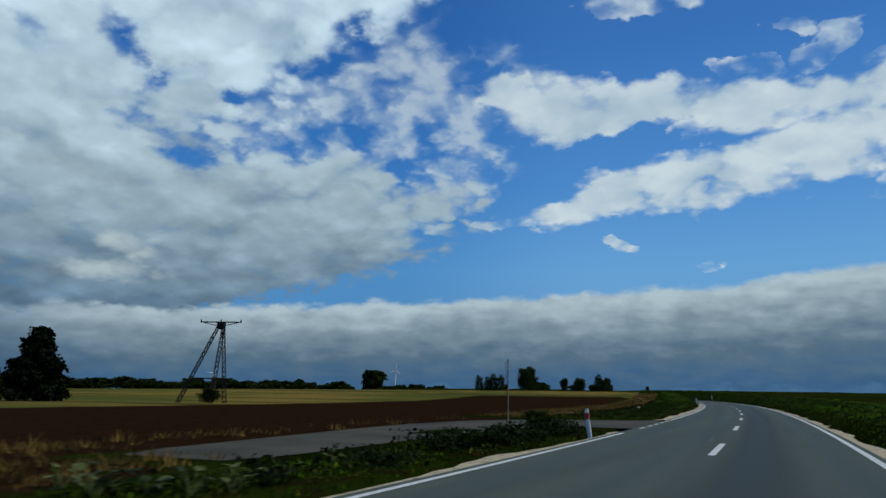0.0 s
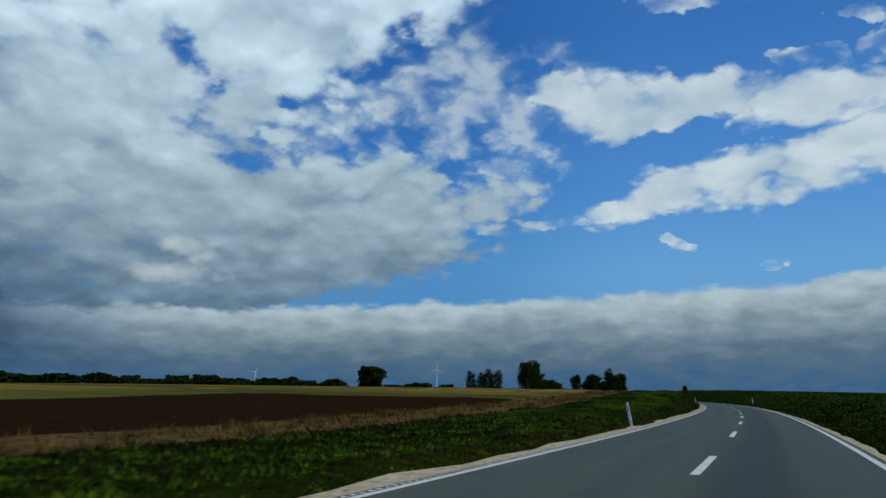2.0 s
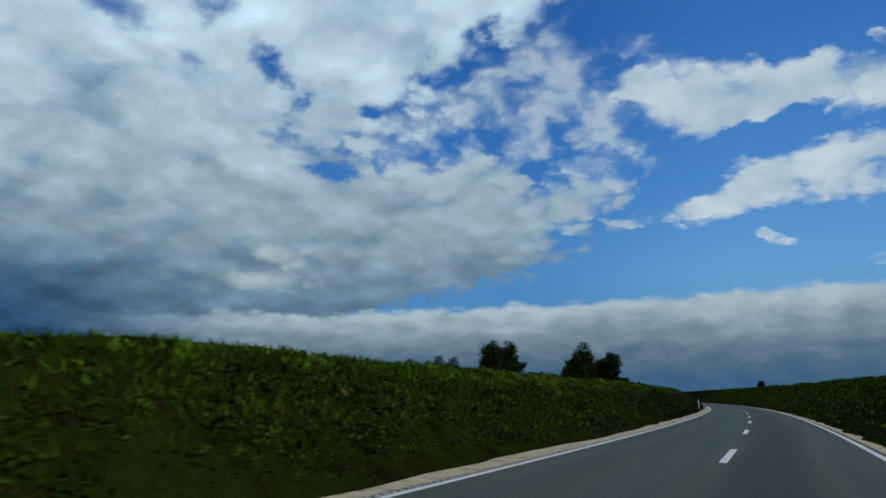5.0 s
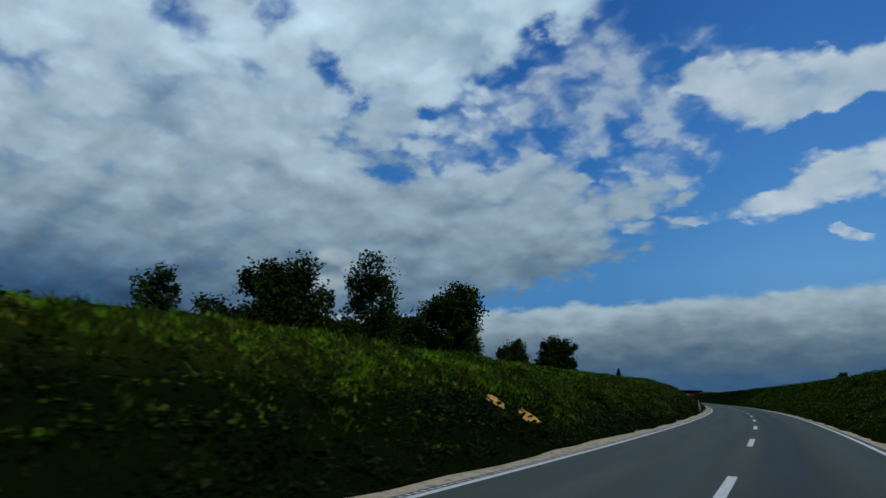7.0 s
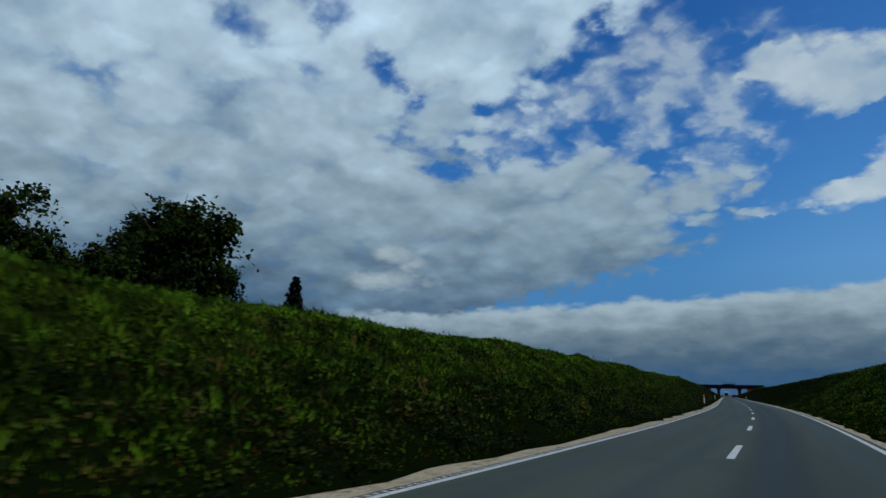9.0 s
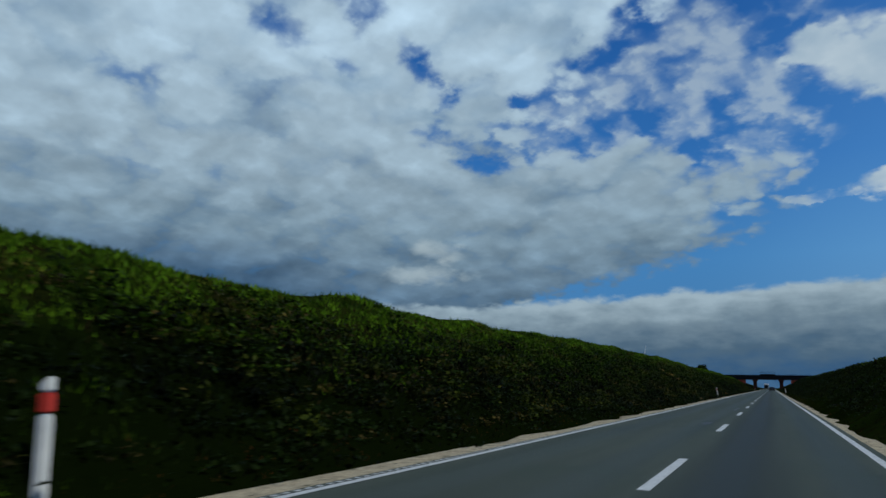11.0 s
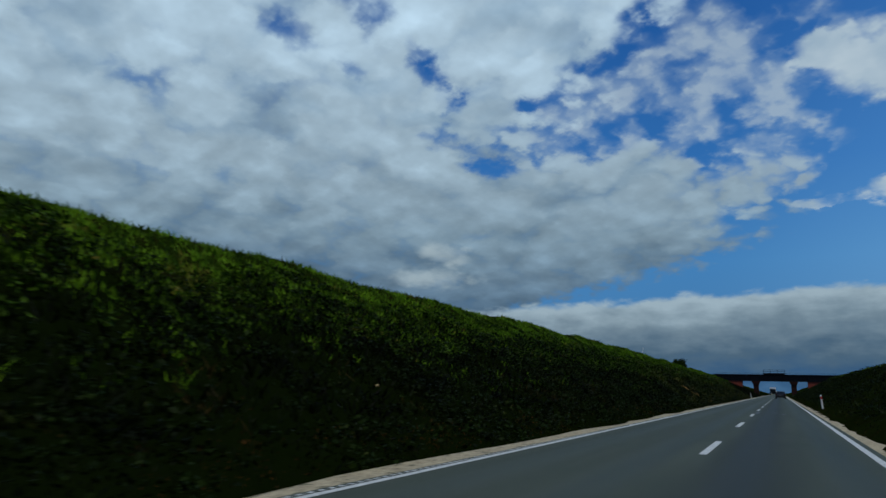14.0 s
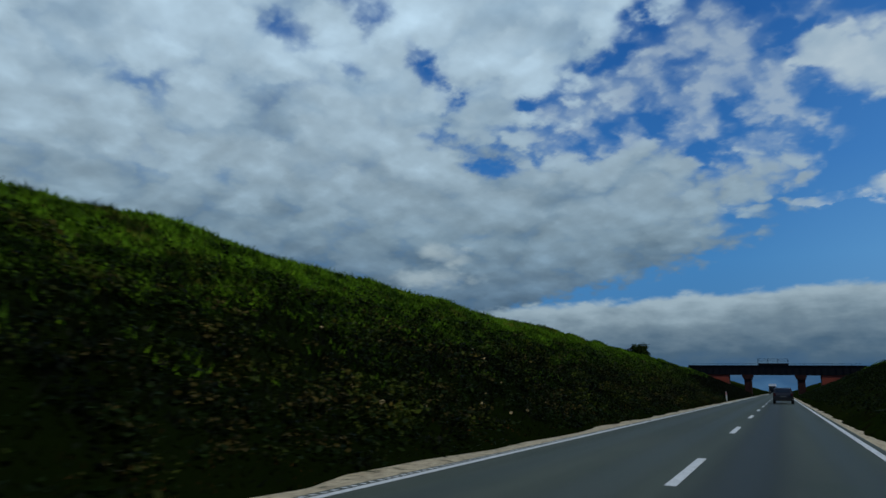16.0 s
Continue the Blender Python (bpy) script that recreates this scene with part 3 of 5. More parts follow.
def terrain():
    s = grid_axis((-560, -60, 40), (-60, 0, 3), (0, 90, 1.5), (90, 660, 0.9), (660, 840, 2.0), (840, 1000, 8), (1000, 3100, 70))
    half = grid_axis((2.6, 3.4, 0.4), (3.4, 13.0, 0.4), (13, 24, 1.0), (24, 60, 4), (60, 200, 20), (200, 2600, 200))
    lat = np.concatenate((-half[::-1], half))
    S, L = np.meshgrid(s, lat, indexing="ij")
    X, Y = plan(S, L)
    Z = ground_z(S, L).copy()
    ns, nl = S.shape
    idx = np.arange(ns * nl).reshape(ns, nl)
    f = np.stack((idx[:-1, :-1], idx[1:, :-1], idx[1:, 1:], idx[:-1, 1:]), -1).reshape(-1, 4)
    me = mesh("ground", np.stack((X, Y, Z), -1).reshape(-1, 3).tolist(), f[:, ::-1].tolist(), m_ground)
    me.polygons.foreach_set("use_smooth", np.ones(len(me.polygons), bool))
    flat_end = np.clip((138 - S) / 14, 0, 1)
    brown = (((L < -14.0 - 0.04 * (S - 70).clip(0)) | ((S < 33) & (L < -10.8)) | ((S < 6) & (L < -7.2))) & (L > -44)) * flat_end
    stubble = (((L <= -44) | ((L < -14) & (S > 124))) & (L > -260)) * np.clip((330 - S) / 60, 0, 1)
    drygr = ((L < -10.5) & (L >= -14.0)) * np.clip((165 - S) / 14, 0, 1) * np.clip((S - 32) / 8, 0, 1)
    z = np.stack((brown, stubble, drygr, np.ones_like(S)), -1).astype(np.float32)
    a = me.attributes.new("zone", "FLOAT_COLOR", "POINT")
    a.data.foreach_set("color", z.ravel())
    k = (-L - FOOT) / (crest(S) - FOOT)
    # mask of the shade painted into the turf, strongest at the bank's foot
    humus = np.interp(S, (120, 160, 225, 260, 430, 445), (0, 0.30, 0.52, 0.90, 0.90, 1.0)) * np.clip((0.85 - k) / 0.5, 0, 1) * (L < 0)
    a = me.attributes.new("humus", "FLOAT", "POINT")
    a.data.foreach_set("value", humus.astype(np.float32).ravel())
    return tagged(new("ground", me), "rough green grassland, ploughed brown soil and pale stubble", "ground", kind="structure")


def strip(name, lat0, lat1, z, mat, s0=-40.0, s1=1500.0, step=2.0, wob=0.0, cols=2, label="", category="", attr=False, zf=None):
    s = np.concatenate((np.arange(s0, min(s1, 900), step), np.arange(900, s1 + 1, 20.0))) if s1 > 900 else np.arange(s0, s1 + 0.01, step)
    lat = np.linspace(lat0, lat1, cols)
    S, L = np.meshgrid(s, lat, indexing="ij")
    if wob:
        j = np.array([noise.fractal((x * 0.35, lat1 * 3.1, 5.0), 1.0, 2.0, 4) for x in s])
        L[:, -1 if abs(lat1) > abs(lat0) else 0] += j * wob
    X, Y = plan(S, L)
    Z = np.full_like(X, z) if zf is None else zf(S, L)
    ns, nl = S.shape
    idx = np.arange(ns * nl).reshape(ns, nl)
    f = np.stack((idx[:-1, :-1], idx[:-1, 1:], idx[1:, 1:], idx[1:, :-1]), -1).reshape(-1, 4)
    if lat1 < lat0:
        f = f[:, ::-1]
    me = mesh(name, np.stack((X, Y, Z), -1).reshape(-1, 3).tolist(), f.tolist(), mat)
    if attr:
        a = me.attributes.new("road", "FLOAT_VECTOR", "POINT")
        a.data.foreach_set("vector", np.stack((L, S, np.zeros_like(L)), -1).astype(np.float32).ravel())
    return tagged(new(name, me), label, category, kind="structure")


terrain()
W_L, W_R = 3.16, 2.95
strip("road", -W_L - 0.22, W_R + 0.22, 0.0, m_asphalt, cols=13, label="grey two-lane asphalt road with worn wheel tracks", category="road", attr=True)
for a_, b_ in ((-40.0, 21.8), (33.3, 1500.0)):
    strip("edge_line", -W_L - 0.06, -W_L + 0.06, 0.005, m_paint, s0=a_, s1=b_, label="continuous white edge line painted on asphalt", category="road marking")
strip("edge_line", W_R - 0.07, W_R + 0.07, 0.005, m_paint, label="continuous white edge line painted on asphalt", category="road marking")


def ribs(side, lat0, lat1):
    """The raised cross bars on the outer rim of an edge line."""
    vs, fs = [], []
    for i in range(3500):
        s = 40 + i * 0.2
        x, y = plan(np.array((s, s + 0.09, s + 0.09, s)), np.array((lat0, lat0, lat1, lat1)))
        o = len(vs)
        vs += [(float(a), float(c), 0.012) for a, c in zip(x, y)]
        fs.append((o, o + 1, o + 2, o + 3) if side < 0 else (o + 3, o + 2, o + 1, o))
    return mesh("rumble_ribs", vs, fs, m_paint)


tagged(new("rumble_ribs", ribs(-1, -W_L - 0.07, -W_L - 0.14)), "raised white ribs along the edge line", "road marking", kind="stuff")
for a_, b_, out_, w_ in ((-40.0, 21.0, -3.62, 0.42), (34.0, 1500.0, -3.92, 0.5)):
    strip("gravel_shoulder", -W_L - 0.20, out_, 0.0, m_gravel, s0=a_, s1=b_, cols=4, step=0.7 if a_ < 0 else 2.0, wob=w_, zf=lambda S, L: -0.012 - (np.abs(L) - 3.36) * 0.02, label="pale gravel shoulder with a ragged grassy edge", category="shoulder")
strip("gravel_shoulder", W_R + 0.20, 3.5, 0.0, m_gravel, cols=4, step=0.8, wob=0.3, zf=lambda S, L: -0.012 - (np.abs(L) - 3.15) * 0.02, label="pale gravel shoulder with a ragged grassy edge", category="shoulder")
for s in (23.4, 25.4, 27.4, 29.4, 31.4):
    strip("edge_line", -W_L - 0.06, -W_L + 0.06, 0.005, m_paint, s0=s, s1=s + 1.0, step=0.5, label="short white edge line dash across the track mouth", category="road marking")
DASH_0 = 0.34


def dash_mesh(s0):
    vs, fs = [], []
    for i in range(5):
        for la in (-0.075, 0.075):
            x, y = plan(s0 + i * 0.99, la)
            vs.append((float(x), float(y), 0.006))
    for i in range(4):
        fs.append((2 * i, 2 * i + 1, 2 * i + 3, 2 * i + 2))
    return mesh("centre_dash", vs, fs, m_paint)


for i in range(-2, 90):
    tagged(new("centre_dash", dash_mesh(DASH_0 + 12 * i)), "white dash of the worn centre line", "road marking", "centre line dashes", "structure")


# ---------------- trees ----------------
def leaf_cloud(pts, size, rng, flat=1.0):
    """Many small leaf clumps, each a bent quad, as one mesh's data."""
    n_ = len(pts)
    u = rng.normal(size=(n_, 3)) * np.array((1, 1, flat))
    u /= np.linalg.norm(u, axis=1)[:, None]
    w = np.cross(u, rng.normal(size=(n_, 3)) * np.array((flat, flat, 1)))
    w /= np.linalg.norm(w, axis=1)[:, None]
    sz = size * rng.uniform(0.5, 1.3, (n_, 1))
    a, b_ = u * sz, w * sz * 0.62
    bend = np.cross(u, w) * sz * 0.25
    v = np.stack((pts - a, pts - b_ + bend, pts + a, pts + b_ + bend), 1).reshape(-1, 3)
    f = np.arange(4 * n_).reshape(n_, 4)
    return v, f


def tree(name, height, spread, seed, kind="round", leaves=2600, leaf=0.28, trunk_part=0.28, mat=None, label="", category="tree"):
    """A tree at the origin: tapered trunk with limbs, and a crown of leaf clumps along the twigs."""
    rng = np.random.default_rng(seed)
    root = new(name)
    bm = bmesh.new()
    r0 = 0.028 * height
    top = height * (0.93 if kind == "cone" else 0.72)
    joints = [Vector((rng.normal() * 0.02 * height * k, rng.normal() * 0.02 * height * k, top * k)) for k in np.linspace(0, 1, 6)]
    joints[0] = Vector((0, 0, -0.3))
    for i in range(5):
        tube(bm, joints[i], joints[i + 1], r0 * (1 - 0.17 * i), r0 * (1 - 0.17 * (i + 1)), 7)
    pts = []
    nl = 44 if kind == "cone" else 15
    for i in range(nl):
        k = (i + 0.5) / nl
        if kind == "cone":
            z0 = height * (0.06 + 0.9 * k)
            reach = spread * (1.02 - k) ** 0.85 * rng.uniform(0.8, 1.08)
            up = -0.12 + 0.3 * k
        else:
            z0 = height * (trunk_part + (0.70 - trunk_part) * k)
            reach = spread * math.sqrt(max(0.05, 1 - (1.5 * k - 0.55) ** 2)) * rng.uniform(0.55, 1.15)
            up = rng.uniform(0.15, 0.75) + 0.5 * k
        az = i * 2.399 + rng.uniform(-0.4, 0.4)
        base = Vector((0, 0, z0))
        tip = base + Vector((math.cos(az) * reach, math.sin(az) * reach, up * reach))
        tip.z = min(tip.z, height * 0.97)
        mid = base.lerp(tip, 0.55) + Vector((0, 0, (-0.03 if kind == "cone" else 0.06) * reach))
        tube(bm, base, mid, r0 * 0.32 * (1 - 0.6 * k), r0 * 0.2 * (1 - 0.6 * k), 5)
        tube(bm, mid, tip, r0 * 0.2 * (1 - 0.6 * k), r0 * 0.05, 5)
        n_ = max(12, int(leaves / nl * (0.6 + 0.8 * reach / spread)))
        along = rng.uniform(0.25, 1.08, (n_, 1)) ** 0.7
        p = np.array(base) + (np.array(tip) - np.array(base)) * along
        blob = (0.30 if kind != "cone" else 0.17) * spread * (0.55 + 0.6 * rng.random())
        p = p + rng.normal(size=(n_, 3)).clip(-1.5, 1.5) * blob * np.array((0.6, 0.6, 0.6 if kind == "cone" else 0.5))
        pts.append(p)
    if kind != "cone":
        # the heart of the crown, foliage hanging down to the ground, and knobs that break the outline
        n_ = leaves // 6
        pts.append(rng.normal(size=(n_, 3)).clip(-1.6, 1.6) * np.array((0.40, 0.40, 0.14)) * np.array((spread, spread, height)) + np.array((0, 0, height * 0.72)))
        n_ = leaves // 4
        a_, r_ = rng.uniform(0, 2 * np.pi, n_), spread * 0.95 * np.sqrt(rng.random(n_))
        pts.append(np.stack((np.cos(a_) * r_, np.sin(a_) * r_, height * rng.uniform(0.04, 0.5 + 0.3 * trunk_part, n_)), -1))
        for i in range(11):
            a_, e_ = i * 2.399 + rng.uniform(-0.5, 0.5), rng.uniform(-0.5, 1.25)
            c_ = np.array((math.cos(a_) * math.cos(e_) * spread, math.sin(a_) * math.cos(e_) * spread, height * (0.54 + 0.38 * math.sin(e_))))
            pts.append(c_ + rng.normal(size=(leaves // 36, 3)).clip(-1.5, 1.5) * spread * rng.uniform(0.13, 0.24))
    p = np.concatenate(pts)
    if kind != "cone":
        # keep to an uneven egg-shaped outline
        c0 = np.array((0, 0, height * (0.49 + 0.35 * trunk_part)))
        q = (p - c0) / np.array((spread * 1.12, spread * 1.12, height * (0.50 - 0.25 * trunk_part)))
        q[:, 2] = np.where(q[:, 2] < 0, q[:, 2] * (0.62 + trunk_part), q[:, 2])
        wav = 1 + 0.26 * np.sin(q[:, 0] * 3.1 + seed) * np.cos(q[:, 1] * 2.9 + q[:, 2] * 3.3 + seed * 1.7) + 0.15 * np.sin(q[:, 2] * 6 + q[:, 0] * 5 + seed * 2.3) + 0.10 * np.sin(q[:, 1] * 9 - q[:, 2] * 8)
        p = p[np.linalg.norm(q, axis=1) < wav * rng.uniform(0.86, 1.0, len(p))]
    p = p[p[:, 2] > 0.03 * height]
    part("trunk", bm, m_bark, root)
    v, f = leaf_cloud(p, leaf, rng)
    crown = new("crown", mesh("crown", v.tolist(), f.tolist(), mat or m_leaf))
    crown.parent = root
    return tagged(root, label, category)


def stand(ob, s, lat, scale=1.0, turn=0.0, dz=0.0):
    """Sets a thing on the ground."""
    m = at(s, lat, None, turn)
    m.translation.z += dz
    ob.matrix_basis = m @ Matrix.Scale(scale, 4)
    return ob


def copy_at(ob, s, lat, scale=1.0, turn=0.0, label="", dz=0.0):
    c = copy_thing(ob, at(s, lat, None, turn))
    c.scale = (scale, scale, scale)
    c.location.z += dz
    if label:
        tagged(c, label)
    return c


# the clump of trees on the brow of the cutting
t_bush = tree("shrub", 3.2, 0.85, 11, leaves=1600, leaf=0.08, trunk_part=0.12, label="wispy dark green shrub on the brow of the bank", category="shrub")
stand(t_bush, 285.3, -18.5)
stand(tree("shrub", 2.4, 1.0, 12, leaves=900, leaf=0.08, trunk_part=0.1, label="low sparse shrub in the grass of the brow", category="shrub"), 288.0, -18.5)
t_round = tree("tree", 5.3, 2.3, 13, leaves=9000, leaf=0.115, trunk_part=0.06, label="dense dark round-crowned tree on the brow of the bank")
stand(t_round, 295.3, -20.6)
t_birch = tree("birch_tree", 7.6, 2.0, 14, leaves=6500, leaf=0.105, trunk_part=0.07, label="slender airy birch with gaps in its crown", category="tree")
stand(t_birch, 306.0, -21.8)
t_dense = tree("tree", 6.3, 2.1, 15, leaves=10000, leaf=0.115, trunk_part=0.03, label="dense dark bushy tree on the brow of the bank")
stand(t_dense, 310.5, -18.0)
t_low = tree("shrub", 3.0, 2.2, 16, leaves=4200, leaf=0.115, trunk_part=0.05, label="spreading dark green shrub under the trees", category="shrub")
stand(t_low, 303.0, -23.0)
copy_at(t_low, 300.5, -21.5, 0.5, 70)
copy_at(t_low, 309.0, -23.5, 1.1, 140)
copy_at(t_low, 313.0, -19.5, 0.75, 210)
copy_at(t_low, 291.5, -20.5, 0.75, 30)
# second clump, further from the road
t_tall = tree("tree", 12.0, 4.6, 17, leaves=9500, leaf=0.20, trunk_part=0.1, label="tall dark leafy tree in a clump behind the brow")
stand(t_tall, 376.5, -49.5, 1.08)
copy_at(t_tall, 371.5, -51.5, 0.92, 160)
copy_at(t_birch, 365.0, -51.0, 1.6, 50)
copy_at(t_low, 319.0, -16.6, 0.68, 80, "low leafy shrub on the crest of the bank")
copy_at(t_low, 321.5, -17.2, 0.56, 10, "low leafy shrub on the crest of the bank")
copy_at(t_round, 335.5, -27.0, 1.12, 40, "broad dark tree standing by itself behind the brow")
copy_at(t_dense, 380.0, -47.0, 1.45, 200)
copy_at(t_low, 382.0, -45.0, 1.4, 10)
copy_at(t_low, 369.0, -48.0, 1.3, 100)
copy_at(t_low, 374.0, -46.0, 1.2, 190)
copy_at(t_low, 388.0, -42.0, 1.6, 35)
copy_at(t_low, 394.5, -40.0, 1.35, 145)
copy_at(t_low, 401.0, -37.5, 1.15, 255)
copy_at(t_round, 369.0, -23.8, 1.3, 120, "dense round-crowned tree on the crest of the cutting")
copy_at(t_dense, 372.5, -31.0, 1.1, 300)
copy_at(t_low, 368.5, -27.0, 1.0, 200)
copy_at(t_low, 367.0, -24.0, 0.8, 250)
copy_at(t_low, 370.5, -24.0, 0.9, 330)
t_cone = tree("conifer_shrub", 2.0, 0.55, 18, "cone", 700, 0.11, mat=m_pine, label="small dark conical bush on the crest", category="shrub")
stand(t_cone, 366.0, -14.7)
# crest bushes further on, and on the other side
copy_at(t_round, 785.2, -28.8, 1.0, 20, "round dark bush on the crest near the bridge").scale = (1.3, 1.3, 1.1)
copy_at(t_low, 783.0, -30.0, 1.0, 110)
copy_at(t_round, 409.0, 20.5, 0.50, 20, "small dark bush on the crest of the bank")
# dark spruce by the field
t_spruce = tree("spruce_tree", 7.0, 3.3, 19, "cone", 12000, 0.27, mat=m_pine, label="dark broad spruce standing at the edge of the field")
stand(t_spruce, 43.7, -62.8)
copy_at(t_low, 36.5, -62.0, 1.1, 60)
copy_at(t_low, 46.0, -65.0, 0.8, 160)
copy_at(t_low, 33.0, -61.0, 1.2, 260)


# far trees: bearing (degrees left of the y axis) and distance from the start of the field
def far_pose(az, d, scale, turn):
    x, y = -0.3 - math.sin(radians(az)) * d, 53.0 + math.cos(radians(az)) * d
    return pose(x, y, 1.2, 0, 0, turn) @ Matrix.Scale(scale, 4)


f_oak = tree("tree", 16.0, 8.8, 31, leaves=6000, leaf=0.95, trunk_part=0.10, label="large round dark tree standing alone beyond the stubble")
f_oak.matrix_basis = far_pose(34.9, 474, 1.0, 0)
f_a = tree("tree", 9.0, 5.6, 32, leaves=1400, leaf=0.95, trunk_part=0.06, label="dark tree in the distant line behind the fields")
f_b = tree("tree", 7.0, 6.0, 33, leaves=1200, leaf=0.95, trunk_part=0.04, label="dark bushy tree in the distant line behind the fields")
f_a.matrix_basis, f_b.matrix_basis = far_pose(41.0, 520, 1.0, 10), far_pose(38.0, 540, 1.0, 50)
for f_ in (f_a, f_b):
    tagged(f_, group="distant tree line")
rngf = random.Random(5)
for a0, a1, k in ((57.0, 72.0, 0.95), (42.8, 54.8, 0.95), (39.6, 42.0, 0.9), (37.0, 38.9, 0.8), (30.9, 33.5, 0.7), (28.6, 30.2, 0.6)):
    a_ = a0
    while a_ < a1:
        c = copy_thing(f_a if rngf.random() < 0.45 else f_b, far_pose(a_, rngf.uniform(480, 600), 1.0, rngf.uniform(0, 360)))
        k_ = k * rngf.uniform(0.55, 1.1)
        c.scale = (k_ * 1.9, k_ * 1.9, k_)
        a_ += rngf.uniform(0.18, 0.40)
# a row of slender trees by the clump
for a_, k_ in ((26.5, 1.0), (25.7, 0.95), (25.2, 1.1), (24.5, 1.05)):
    c = copy_thing(t_birch, far_pose(a_, 318, 1.0, a_ * 50))
    c.scale = (1.25 * k_, 1.25 * k_, 1.3 * k_)
    tagged(c, "slender dark tree in a row beyond the stubble", group="row of slender trees")
# a far hedge beyond the bend
for i in range(16):
    a_ = 3.4 + i * 0.55 + rngf.uniform(-0.15, 0.15)
    c = copy_thing(f_b, far_pose(a_, rngf.uniform(620, 760), 1.0, rngf.uniform(0, 360)))
    k_ = rngf.uniform(0.45, 0.7)
    c.scale = (k_, k_, k_)
    c.location.z = 2.0


# ---------------- overbridge ----------------
def bridge():
    S_B = 802.0
    root = tagged(new("railway_bridge"), "old dark steel girder bridge on red brick piers", "bridge")
    root.matrix_basis = at(S_B, 0, 0.0)
    bm = bmesh.new()
    box(bm, -19.5, 19.5, 0.0, 0.35, 5.0, 7.2, 0.03)
    box(bm, -19.5, 19.5, -0.16, 0.5, 7.12, 7.26)
    box(bm, -19.5, 19.5, -0.16, 0.5, 5.0, 5.12)
    for i in range(27):
        x = -19.4 + i * 1.49
        box(bm, x - 0.05, x + 0.05, -0.14, 0.0, 5.12, 7.12)
    part("girder", bm, m_steel, root)
    bm = bmesh.new()
    box(bm, -19.5, 19.5, 4.4, 4.75, 5.0, 7.2, 0.03)
    part("girder", bm, m_steel, root)
    bm = bmesh.new()
    box(bm, -19.5, 19.5, 0.35, 4.4, 5.3, 5.7)
    part("deck", bm, m_steel, root)
    bm = bmesh.new()
    box(bm, -3.4, 3.4, -0.2, 0.3, 7.26, 7.75, 0.02)
    part("fascia", bm, m_steel, root)
    for x in np.linspace(-3.3, 3.3, 4):
        bm = bmesh.new()
        box(bm, x - 0.06, x + 0.06, 0.0, 0.12, 7.75, 8.85)
        part("railing_post", bm, m_steel, root)
    for z in (8.3, 8.8):
        bm = bmesh.new()
        box(bm, -3.4, 3.4, 0.03, 0.1, z - 0.04, z + 0.04)
        part("railing_bar", bm, m_steel, root)
    bm = bmesh.new()
    box(bm, -18.5, 18.5, 0.1, 0.16, 7.62, 7.68)
    for i in range(20):
        x = -18.4 + i * 1.937
        box(bm, x - 0.025, x + 0.025, 0.1, 0.16, 7.2, 7.64)
    part("handrail", bm, m_steel, root)
    for sx in (-1, 1):
        bm = bmesh.new()
        box(bm, sx * 5.85 - 0.8, sx * 5.85 + 0.8, 0.0, 4.8, -0.5, 3.9, 0.05)
        pier = part("pier", bm, m_darkbrick, root, "dark brick bridge pier")
        for k, (w, z0, z1) in enumerate(((0.95, 3.9, 4.2), (1.1, 4.2, 4.5), (1.25, 4.5, 5.0))):
            bm = bmesh.new()
            box(bm, sx * 5.85 - w, sx * 5.85 + w, -0.25, 5.05, z0, z1 - 0.004, 0.03)
            part("corbel", bm, m_darkbrick, pier)
        bm = bmesh.new()
        x0, x1 = sorted((sx * 10.1, sx * 19.5))
        box(bm, x0, x1, 0.02, 4.7, -0.5, 4.996, 0.05)
        part("abutment", bm, m_brick, root, "red brick bridge abutment")
    return root


bridge()


# ---------------- roadside posts ----------------
def delineator():
    root = tagged(new("delineator_post"), "white plastic roadside post with a red reflector band", "delineator", "roadside delineator posts")
    bm = bmesh.new()
    box(bm, -0.06, 0.06, -0.05, 0.05, -0.15, 0.72, 0.02)
    part("shaft", bm, m_white, root)
    bm = bmesh.new()
    box(bm, -0.064, 0.064, -0.054, 0.054, 0.724, 0.90, 0.015)
    part("reflector_band", bm, m_red, root, "red reflective band")
    bm = bmesh.new()
    vs = box(bm, -0.06, 0.06, -0.05, 0.05, 0.904, 1.02, 0.02)
    for v_ in bm.verts:
        if v_.co.z > 0.97:
            v_.co.z += v_.co.x * 0.5
    part("cap", bm, m_white, root, "slanted white cap")
    return root


def plain_delineator():
    root = tagged(new("delineator_post"), "plain white plastic roadside post with a narrow dark reflector", "delineator", "roadside delineator posts")
    bm = bmesh.new()
    box(bm, -0.06, 0.06, -0.05, 0.05, -0.15, 1.0, 0.02)
    for v_ in bm.verts:
        if v_.co.z > 0.95:
            v_.co.z += v_.co.x * 0.5
    part("shaft", bm, m_white, root)
    bm = bmesh.new()
    box(bm, -0.02, 0.02, -0.056, -0.046, 0.66, 0.84, 0.004)
    part("reflector", bm, m_black, root, "narrow dark reflector")
    return root


